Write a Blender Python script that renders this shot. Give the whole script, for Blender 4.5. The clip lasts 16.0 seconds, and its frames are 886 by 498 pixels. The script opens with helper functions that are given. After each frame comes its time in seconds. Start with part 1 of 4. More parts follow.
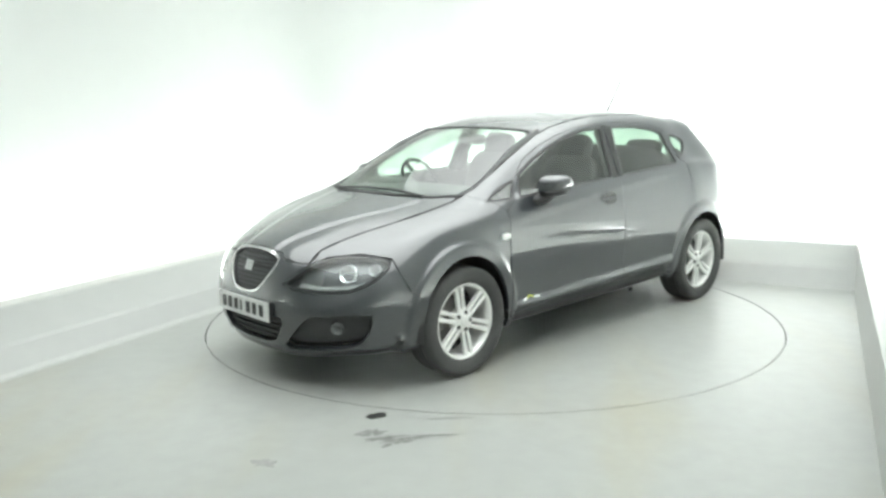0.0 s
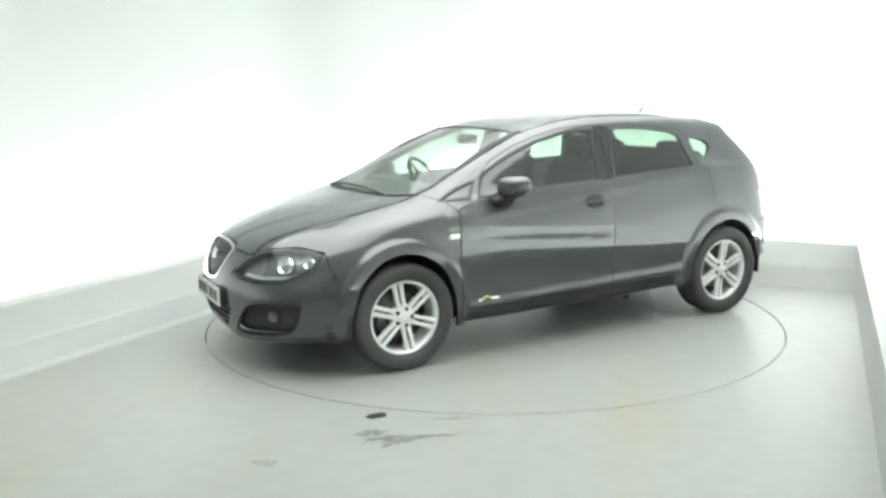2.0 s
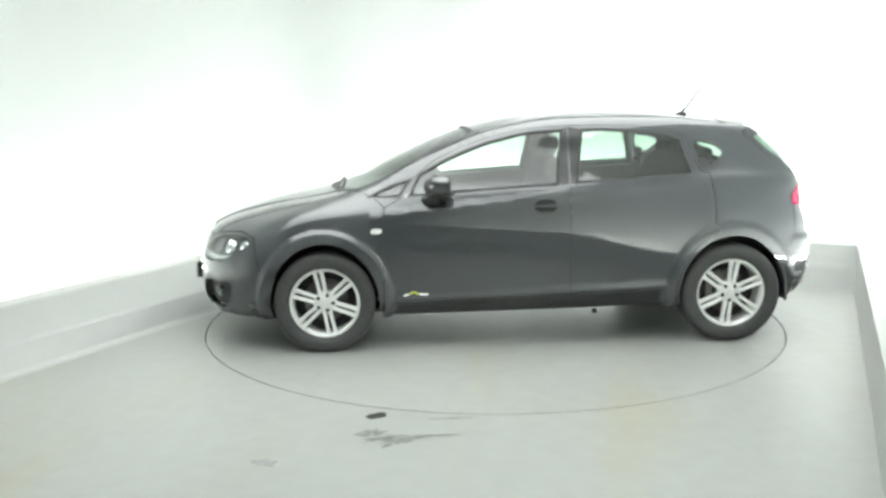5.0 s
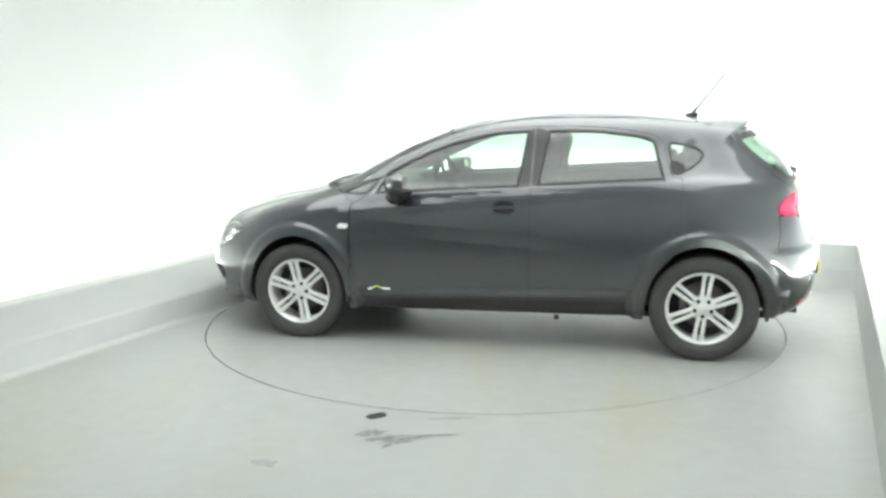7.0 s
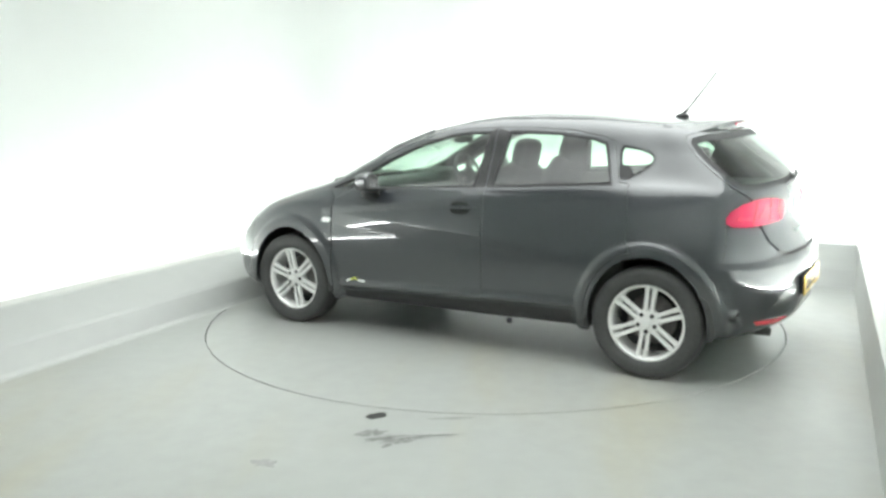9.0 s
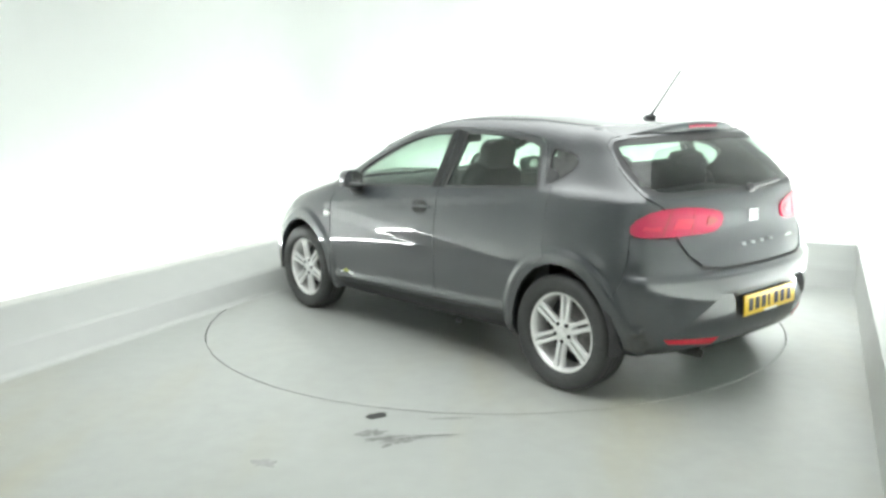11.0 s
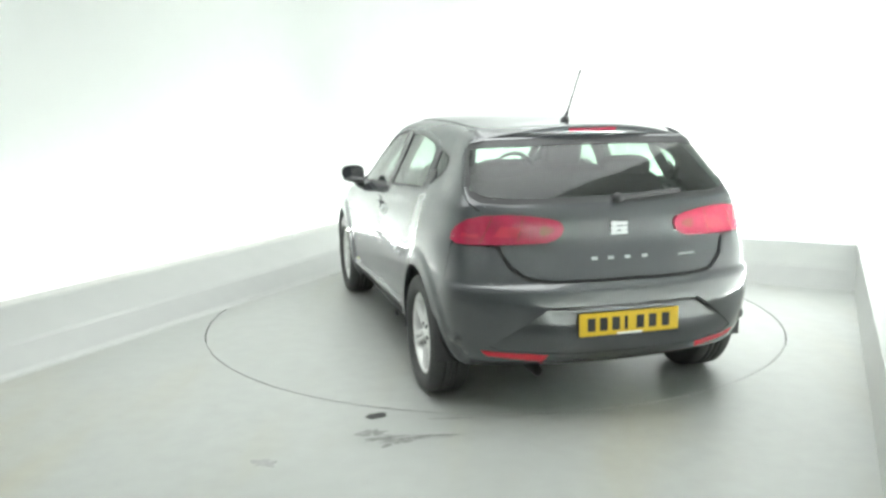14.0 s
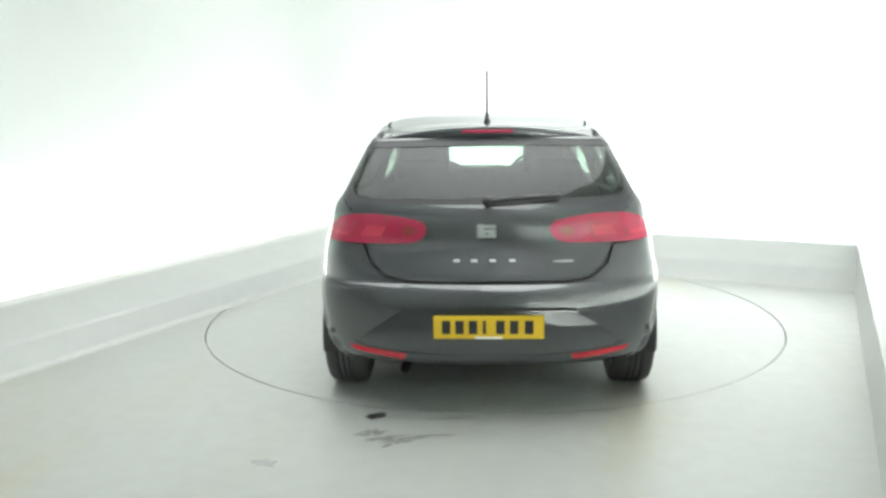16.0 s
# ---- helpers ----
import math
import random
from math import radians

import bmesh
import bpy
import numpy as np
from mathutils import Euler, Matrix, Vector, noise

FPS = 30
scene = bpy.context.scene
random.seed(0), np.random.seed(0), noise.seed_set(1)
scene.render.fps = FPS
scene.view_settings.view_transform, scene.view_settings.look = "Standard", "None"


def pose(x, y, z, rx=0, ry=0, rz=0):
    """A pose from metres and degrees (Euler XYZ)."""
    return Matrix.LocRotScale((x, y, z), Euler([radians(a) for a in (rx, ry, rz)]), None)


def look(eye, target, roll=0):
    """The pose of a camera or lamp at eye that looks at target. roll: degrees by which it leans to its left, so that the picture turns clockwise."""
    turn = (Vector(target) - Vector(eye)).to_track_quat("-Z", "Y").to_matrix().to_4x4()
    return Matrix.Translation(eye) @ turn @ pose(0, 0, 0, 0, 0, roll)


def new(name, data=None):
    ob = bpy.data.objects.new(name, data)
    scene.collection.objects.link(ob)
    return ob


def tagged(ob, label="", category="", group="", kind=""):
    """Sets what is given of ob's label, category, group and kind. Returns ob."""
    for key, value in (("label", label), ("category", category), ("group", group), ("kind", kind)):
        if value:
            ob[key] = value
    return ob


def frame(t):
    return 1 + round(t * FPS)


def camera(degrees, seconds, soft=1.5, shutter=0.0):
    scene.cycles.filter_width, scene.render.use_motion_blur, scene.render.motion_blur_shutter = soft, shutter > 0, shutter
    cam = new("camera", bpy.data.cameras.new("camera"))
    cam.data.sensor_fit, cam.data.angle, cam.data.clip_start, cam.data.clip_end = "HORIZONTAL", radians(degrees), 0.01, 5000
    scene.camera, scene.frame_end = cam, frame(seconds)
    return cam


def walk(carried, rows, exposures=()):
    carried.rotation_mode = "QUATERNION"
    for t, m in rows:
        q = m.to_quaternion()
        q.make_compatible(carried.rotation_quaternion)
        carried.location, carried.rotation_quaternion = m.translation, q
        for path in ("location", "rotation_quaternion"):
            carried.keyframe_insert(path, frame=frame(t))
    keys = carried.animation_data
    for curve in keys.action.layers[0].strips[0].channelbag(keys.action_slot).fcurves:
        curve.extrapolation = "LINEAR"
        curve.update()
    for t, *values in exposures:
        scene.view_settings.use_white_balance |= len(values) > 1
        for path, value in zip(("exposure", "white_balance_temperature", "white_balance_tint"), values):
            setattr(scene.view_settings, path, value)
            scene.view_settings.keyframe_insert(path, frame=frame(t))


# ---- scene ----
# camera: a fixed studio camera beside the turntable
cam = camera(56.18, 16.0, soft=2.9)
EYE = look((0.000, -5.963, 1.526), (-0.281, -1.046, 0.666), -0.81)
walk(cam, [(0.0, EYE), (16.0, EYE)])
DISC_R = 2.026
CAR_X, CAR_Y = -0.162, 0.022
TURN = [(0.0, 226.84), (0.5, 224.25), (1.0, 220.80), (1.5, 216.50), (2.0, 212.29), (2.5, 208.09), (3.0, 202.98), (3.5, 198.63), (4.0, 194.65), (6.5, 173.17), (7.0, 168.89), (7.5, 164.56), (8.0, 160.54), (8.5, 156.28), (9.0, 151.47), (11.5, 129.70), (12.0, 125.87), (12.5, 121.89), (13.0, 116.78), (13.5, 112.68), (14.0, 108.48), (14.5, 104.29), (15.0, 100.09), (15.5, 95.70), (16.0, 90.40)]

# world and light
world = bpy.data.worlds.new("studio_world")
scene.world = world
world.use_nodes = True
wbg = world.node_tree.nodes["Background"]
wbg.inputs["Color"].default_value = (0.97, 1.0, 0.98, 1)
wbg.inputs["Strength"].default_value = 0.3


def area_lamp(name, m, sx, sy, power, color=(1, 1, 1), spread=180):
    data = bpy.data.lights.new(name, "AREA")
    data.shape, data.size, data.size_y, data.energy, data.color = "RECTANGLE", sx, sy, power, color
    data.spread = radians(spread)
    ob = new(name, data)
    ob.matrix_world = m
    return ob


# room frame: s runs along the side kerbs (away from the camera), q to the right across them
YAW = math.atan2(0.916, 0.40) - math.pi / 2
ROOM = Matrix.Rotation(YAW, 4, "Z")


def room(q, s, z):
    return ROOM @ Vector((q, s, z))


Q_LEFT, Q_RIGHT, S_BACK, S_FRONT = -1.90, 2.39, 1.79, -7.0
SKEW = 0.0405
RIM_Z, ROOM_H = 0.31, 3.6
COOL = (0.955, 1.0, 0.98)
# one broad ceiling softbox, and strip lights lying in the trough behind the kerbs that wash the walls from below
area_lamp("ceiling_softbox", ROOM @ pose(0.0, -0.5, 3.50), 5.0, 6.8, 222, COOL, 120)
area_lamp("trough_light_back", ROOM @ pose(0.05, 2.75, 0.12, 180 - 66, 0, 0), 5.3, 0.30, 420, COOL, 160)
area_lamp("trough_light_left", ROOM @ pose(-2.86, -2.10, 0.12, 0, 180 + 86, 0), 0.30, 8.8, 450, COOL, 136)
area_lamp("trough_light_right", ROOM @ pose(2.86, -2.2, 0.12, 0, 180 - 74, 0), 0.30, 8.0, 640, COOL, 160)










# ---- materials ----
def material(name):
    m = bpy.data.materials.new(name)
    m.use_nodes = True
    nt = m.node_tree
    return m, nt, nt.nodes["Principled BSDF"]


def plain(name, color, rough=0.5, metal=0.0, coat=0.0, spec=0.5, grain=0.0, scale=60.0, bump=0.0, tint=0.12):
    """A surface with two scales of variation in colour and gloss, and a fine relief."""
    m, nt, b = material(name)
    n, l = nt.nodes, nt.links
    b.inputs["Roughness"].default_value = rough
    b.inputs["Metallic"].default_value = metal
    b.inputs["Coat Weight"].default_value = coat
    b.inputs["Coat Roughness"].default_value = 0.035
    b.inputs["Specular IOR Level"].default_value = spec
    b.inputs["Base Color"].default_value = (*color, 1)
    if grain > 0:
        tc = n.new("ShaderNodeTexCoord")
        fine, broad = n.new("ShaderNodeTexNoise"), n.new("ShaderNodeTexNoise")
        fine.inputs["Scale"].default_value = scale
        fine.inputs["Detail"].default_value = 6
        broad.inputs["Scale"].default_value = scale / 18
        mixv = n.new("ShaderNodeMath")
        mixv.operation = "MULTIPLY"
        l.new(tc.outputs["Object"], fine.inputs["Vector"])
        l.new(tc.outputs["Object"], broad.inputs["Vector"])
        l.new(fine.outputs["Fac"], mixv.inputs[0])
        l.new(broad.outputs["Fac"], mixv.inputs[1])
        ramp = n.new("ShaderNodeValToRGB")
        ramp.color_ramp.elements[0].position, ramp.color_ramp.elements[1].position = 0.1, 0.45
        lo = [c * (1 - grain) for c in color]
        hi = [min(1, c * (1 + grain * 0.6)) for c in color]
        ramp.color_ramp.elements[0].color, ramp.color_ramp.elements[1].color = (*lo, 1), (*hi, 1)
        l.new(mixv.outputs[0], ramp.inputs[0])
        l.new(ramp.outputs[0], b.inputs["Base Color"])
        rr = n.new("ShaderNodeMapRange")
        rr.inputs["To Min"].default_value, rr.inputs["To Max"].default_value = rough * (1 - tint), min(1, rough * (1 + tint))
        l.new(broad.outputs["Fac"], rr.inputs["Value"])
        l.new(rr.outputs[0], b.inputs["Roughness"])
        if bump > 0:
            bp = n.new("ShaderNodeBump")
            bp.inputs["Strength"].default_value, bp.inputs["Distance"].default_value = bump, 0.003
            l.new(fine.outputs["Fac"], bp.inputs["Height"])
            l.new(bp.outputs[0], b.inputs["Normal"])
    return m


def glass_like(name, color, rough=0.02, base=0.085):
    """Tinted automotive glass: see-through film plus a glossy skin."""
    m, nt, b = material(name)
    n, l = nt.nodes, nt.links
    n.remove(b)
    tr, gl, lw, mx = n.new("ShaderNodeBsdfTransparent"), n.new("ShaderNodeBsdfGlossy"), n.new("ShaderNodeLayerWeight"), n.new("ShaderNodeMixShader")
    tr.inputs["Color"].default_value = (*color, 1)
    gl.inputs["Roughness"].default_value = rough
    lw.inputs["Blend"].default_value = 0.5
    pw, mr = n.new("ShaderNodeMath"), n.new("ShaderNodeMapRange")
    pw.operation, pw.inputs[1].default_value = "POWER", 4.0
    mr.inputs["To Min"].default_value, mr.inputs["To Max"].default_value = base, 1.0
    l.new(lw.outputs["Facing"], pw.inputs[0])
    l.new(pw.outputs[0], mr.inputs["Value"])
    l.new(mr.outputs[0], mx.inputs[0])
    l.new(tr.outputs[0], mx.inputs[1])
    l.new(gl.outputs[0], mx.inputs[2])
    l.new(mx.outputs[0], n["Material Output"].inputs["Surface"])
    return m


M_FLOOR = plain("floor_paint", (0.290, 0.301, 0.285), 0.42, spec=0.4, grain=0.08, scale=9, bump=0.04)
def dusty(m):
    """Long, soft, warm streaks of tyre dust along the way the cars drive in."""
    nt = m.node_tree
    n, l, b = nt.nodes, nt.links, nt.nodes["Principled BSDF"]
    old = b.inputs["Base Color"].links[0].from_socket
    geo, mp, no, ramp, mix = n.new("ShaderNodeNewGeometry"), n.new("ShaderNodeMapping"), n.new("ShaderNodeTexNoise"), n.new("ShaderNodeMapRange"), n.new("ShaderNodeMix")
    mp.inputs["Rotation"].default_value = (0, 0, -YAW)
    mp.inputs["Scale"].default_value = (1.9, 0.45, 1.0)
    no.inputs["Scale"].default_value, no.inputs["Detail"].default_value = 0.9, 5
    ramp.interpolation_type = "SMOOTHSTEP"
    ramp.inputs["From Min"].default_value, ramp.inputs["From Max"].default_value = 0.47, 0.80
    mix.data_type, mix.blend_type = "RGBA", "MULTIPLY"
    mix.inputs["B"].default_value = (1.0, 0.945, 0.82, 1)
    l.new(geo.outputs["Position"], mp.inputs["Vector"])
    l.new(mp.outputs["Vector"], no.inputs["Vector"])
    l.new(no.outputs["Fac"], ramp.inputs["Value"])
    l.new(ramp.outputs["Result"], mix.inputs["Factor"])
    l.new(old, mix.inputs["A"])
    l.new(mix.outputs["Result"], b.inputs["Base Color"])


dusty(M_FLOOR)
M_KERB = plain("kerb_paint", (0.34, 0.35, 0.335), 0.34, grain=0.05, scale=7, bump=0.03)
M_WALL = plain("cyclorama_paint", (0.64, 0.657, 0.645), 0.7, grain=0.02, scale=4)
# grey chosen to keep the car's reflections from above dim
M_CEILING = plain("unseen_ceiling_grey", (0.30, 0.31, 0.305), 0.8, grain=0.04, scale=5)
# near-black: the shade in the turntable gap is put into this colour
M_GAP = plain("gap_shade", (0.035, 0.038, 0.036), 0.85)
M_STAIN = plain("oil_stain", (0.03, 0.032, 0.03), 0.4, grain=0.5, scale=60)
M_SCUFF = plain("scuffed_paint", (0.165, 0.17, 0.16), 0.5, grain=0.4, scale=40)
M_FAINT = plain("faint_mark", (0.225, 0.232, 0.22), 0.42, grain=0.2, scale=40)
M_PAINT = plain("grey_metallic_paint", (0.0195, 0.0232, 0.0285), 0.42, metal=0.2, coat=1.0, grain=0.06, scale=500)
M_PAINT.node_tree.nodes["Principled BSDF"].inputs["Coat IOR"].default_value = 1.85
M_TYRE = plain("tyre_rubber", (0.056, 0.057, 0.056), 0.68, grain=0.25, scale=90, bump=0.2)
M_ALLOY = plain("silver_alloy", (0.82, 0.82, 0.81), 0.35, metal=0.25, coat=0.4, grain=0.05, scale=60)
M_BLACK = plain("black_plastic", (0.026, 0.027, 0.028), 0.55, grain=0.2, scale=120, bump=0.1)
# near-black for dark parts, and for shade painted behind gaps
M_DARK = plain("dark_cavity", (0.036, 0.036, 0.037), 0.8)


# ---- mesh helpers ----
def mesh_ob(name, verts, faces, mat, parent=None, smooth=True, label=""):
    me = bpy.data.meshes.new(name)
    me.from_pydata([tuple(v) for v in verts], [], faces)
    me.update()
    if smooth:
        me.shade_smooth()
    me.materials.append(mat)
    ob = new(name, me)
    ob.parent = parent
    if label:
        ob["label"] = label
    return ob


def part(name, bm, mat, parent=None, label="", smooth=False):
    me = bpy.data.meshes.new(name)
    bmesh.ops.recalc_face_normals(bm, faces=bm.faces)
    bm.to_mesh(me)
    bm.free()
    if smooth:
        me.shade_smooth()
    me.materials.append(mat)
    ob = new(name, me)
    ob.parent = parent
    if label:
        ob["label"] = label
    return ob


def box_bm(sx, sy, sz, m=Matrix(), bevel=0.0, bm=None):
    bm = bm or bmesh.new()
    got = bmesh.ops.create_cube(bm, size=1.0, matrix=m @ Matrix.Diagonal((sx, sy, sz, 1)))
    if bevel > 0:
        edges = list({e for v in got["verts"] for e in v.link_edges})
        bmesh.ops.bevel(bm, geom=edges, offset=bevel, segments=2, affect="EDGES", profile=0.5)
    return bm


def lathe(name, profile, mat, parent, steps=64, axis="Y", label=""):
    """Turn (radius, offset) pairs about an axis."""
    verts, faces, k = [], [], len(profile)
    for i in range(steps):
        a = 2 * math.pi * i / steps
        for r, o in profile:
            p = (r * math.cos(a), o, r * math.sin(a)) if axis == "Y" else (r * math.cos(a), r * math.sin(a), o)
            verts.append(p)
    for i in range(steps):
        j = (i + 1) % steps
        for q in range(k - 1):
            faces.append((i * k + q, i * k + q + 1, j * k + q + 1, j * k + q))
    return mesh_ob(name, verts, faces, mat, parent, label=label)


# ---- the studio ----
def extrude_profile(name, profile, start, end, mat, label):
    """A kerb: a section of (outward, up) swept from one place to another in the room frame. outward: unit (q, s)."""
    (q0, s0), (q1, s1), (oq, os) = start, end, profile[0]
    verts, faces = [], []
    for a, b in ((q0, s0), (q1, s1)):
        for o, z in profile[1:]:
            verts.append(room(a + oq * o, b + os * o, z))
    k = len(profile) - 1
    for i in range(k - 1):
        faces.append((i, i + 1, k + i + 1, k + i))
    ob = mesh_ob(name, verts, faces, mat, smooth=False)
    return tagged(ob, label, "kerb", kind="structure")


def studio():
    # floor with a round opening for the turntable
    ring, verts, faces = 128, [], []
    for i in range(ring):
        a = 2 * math.pi * i / ring
        verts.append((DISC_R * math.cos(a), DISC_R * math.sin(a), 0))
    far = []
    for i in range(ring):
        a = 2 * math.pi * i / ring
        verts.append((11 * math.cos(a), 11 * math.sin(a), 0))
    for i in range(ring):
        j = (i + 1) % ring
        faces.append((i, ring + i, ring + j, j))
    tagged(mesh_ob("floor", verts, faces, M_FLOOR, smooth=False), "pale grey-green painted studio floor with faint scuffs", "floor", kind="structure")
    pit = lathe("turntable_pit", [(0.0, -0.15), (DISC_R + 0.02, -0.15), (DISC_R + 0.02, -0.002)], M_GAP, None, 96, "Z")
    tagged(pit, "near-black pit painted for the shade in the turntable gap", "pit", kind="structure")
    slope = [(0.0, 0.0), (0.025, 0.006), (0.05, 0.026), (0.075, 0.056), (0.15, 0.145), (0.175, 0.164), (0.21, 0.182), (0.43, 0.302), (0.45, 0.310), (0.47, 0.314), (0.62, 0.314), (0.625, 0.0)]
    low = [(0.0, 0.0), (0.004, 0.06), (0.012, 0.17), (0.016, 0.335), (0.03, 0.34), (0.12, 0.34), (0.125, 0.0)]
    extrude_profile("kerb_left", [(-1, 0)] + slope, (Q_LEFT, S_FRONT), (Q_LEFT, S_BACK + 0.62), M_KERB, "low sloping pale grey kerb along the studio wall")
    extrude_profile("kerb_back", [(0, 1)] + slope, (Q_LEFT - 0.62, S_BACK), (Q_RIGHT + 0.10, S_BACK), M_KERB, "low sloping pale grey kerb at the back")
    extrude_profile("kerb_right", [(1, 0)] + low, (Q_RIGHT + SKEW * (S_BACK - S_FRONT), S_FRONT), (Q_RIGHT - SKEW * 0.62, S_BACK + 0.62), M_KERB, "low upright pale grey kerb beside the turntable")

    def wall(name, a, b, outward, label):
        v, f = [], []
        prof = [(0.0, -0.02), (0.0, 0.8), (0.0, 1.7), (0.0, 2.6), (-0.1, 3.0), (-0.35, 3.35), (-0.7, ROOM_H - 0.08), (-1.0, ROOM_H)]
        for off, side in ((0.0, 0), (0.12, 1)):
            for q, s in (a, b):
                for o, z in prof:
                    v.append(room(q + outward[0] * (o + off), s + outward[1] * (o + off), z + off * 0.3))
        k = len(prof)
        for base in (0, 2 * k):
            for i in range(k - 1):
                f.append((base + i, base + i + 1, base + k + i + 1, base + k + i))
        ob = mesh_ob(name, v, f, M_WALL)
        tagged(ob, label, "wall", kind="structure")

    ql, qr, sb, sf = Q_LEFT - 1.35, Q_RIGHT + 0.75, S_BACK + 1.35, S_FRONT - 0.9
    qf = qr + SKEW * (sb - sf)
    wall("wall_left", (ql, sf), (ql, sb), (-1, 0), "white seamless studio wall curving into the ceiling")
    wall("wall_back", (ql, sb), (qr, sb), (0, 1), "brightly lit white seamless studio back wall")
    wall("wall_right", (qf, sf), (qr, sb), (1, 0), "white seamless studio side wall")
    # unseen wall, added to bounce light onto what faces the camera
    wall("unseen_front_wall", (ql, sf), (qf, sf), (0, -1), "unseen white wall added behind the camera to bounce light")
    cv = [room(ql, sf, ROOM_H), room(qf, sf, ROOM_H), room(qr, sb, ROOM_H), room(ql, sb, ROOM_H)]
    cv += [p + Vector((0, 0, 0.1)) for p in cv]
    # the two walls run into one another in a rounded cove
    v, f = [], []
    prof = [(0.0, -0.02), (0.0, 0.8), (0.0, 1.7), (0.0, 2.6), (-0.1, 3.0), (-0.35, 3.35), (-0.7, ROOM_H - 0.08), (-0.98, ROOM_H - 0.004)]
    for i in range(17):
        a = math.pi * (0.5 + 0.5 * i / 16)
        for off, z in prof:
            v.append(room(ql + 1.404 + (1.4 + off) * math.cos(a), sb - 1.404 + (1.4 + off) * math.sin(a), z))
    for i in range(16):
        for j in range(7):
            k = i * 8 + j
            f.append((k, k + 1, k + 9, k + 8))
    cove = mesh_ob("wall_cove", v, f, M_WALL)
    tagged(cove, "white rounded corner between two studio walls", "wall", kind="structure")
    # unseen ceiling, added to close the room and hold back light from above
    ceil = mesh_ob("ceiling", cv, [(0, 1, 2, 3), (7, 6, 5, 4)], M_CEILING, smooth=False)
    tagged(ceil, "unseen grey ceiling added to dim the upper room", "ceiling", kind="structure")


def turntable():
    t = bpy.data.objects.new("turntable", None)
    scene.collection.objects.link(t)
    tagged(t, "round pale grey rotating turntable flush with the floor", "turntable")
    lathe("deck", [(0.0, 0.0), (DISC_R - 0.060, 0.0)], M_FLOOR, t, 128, "Z")
    ring = lathe("edge_ring", [(DISC_R - 0.060, 0.0), (DISC_R - 0.007, 0.0), (DISC_R - 0.007, -0.04)], M_FLOOR, t, 128, "Z")
    ring.data.shade_flat()
    return t


def blotch(name, x, y, rx, ry, mat, label, seed, turn=0.0, ragged=0.45):
    """A stain with a ragged outline, a paint film above the floor."""
    rnd, n = random.Random(seed), 36
    ph = [rnd.uniform(0, 6.28) for _ in range(4)]
    v = [(x, y, 0.0022)]
    for i in range(n):
        a = 2 * math.pi * i / n
        k = 1 + ragged * (0.5 * math.sin(2 * a + ph[0]) + 0.35 * math.sin(5 * a + ph[1]) + 0.3 * math.sin(9 * a + ph[2])) + rnd.uniform(-.12, .12)
        px, py = rx * k * math.cos(a), ry * k * math.sin(a)
        c, s = math.cos(turn), math.sin(turn)
        v.append((x + px * c - py * s, y + px * s + py * c, 0.0018))
    f = [(0, 1 + i, 1 + (i + 1) % n) for i in range(n)]
    return tagged(mesh_ob(name, v, f, mat, smooth=False), label, "stain", kind="stuff")


def floor_marks():
    blotch("floor_stain", -.580, -2.065, .036, .040, M_STAIN, "small black scorched spot on the floor paint", 1, 0.3, 0.2)
    blotch("floor_stain", -.545, -2.045, .026, .036, M_STAIN, "small black scorched spot on the floor paint", 2, .5, 0.25)
    for i, (x, y, rx, ry, t) in enumerate(((-.55, -2.27, .05, .03, .4), (-.50, -2.34, .07, .022, .5), (-.43, -2.37, .06, .03, .3), (-.37, -2.335, .05, .016, .2), (-.27, -2.30, .08, .010, 0.05), (-.47, -2.42, .03, .014, .6), (-.60, -2.30, .03, .02, 0))):
        blotch("floor_mark", x, y, rx, ry, M_SCUFF, "grey scuffed patch worn into the floor paint", 10 + i, t, .7)
    # a faint scuff, then a long mark painting the seam line's reflection
    for i, (x, y, rx, ry, t) in enumerate(((-.98, -2.62, .05, .04, .4), (-.2, -2.085, .10, .012, .03))):
        blotch("floor_mark", x, y, rx, ry, M_FAINT, "faint grey mark on the floor paint", 30 + i, t, .6)


studio()
floor_marks()
table = turntable()

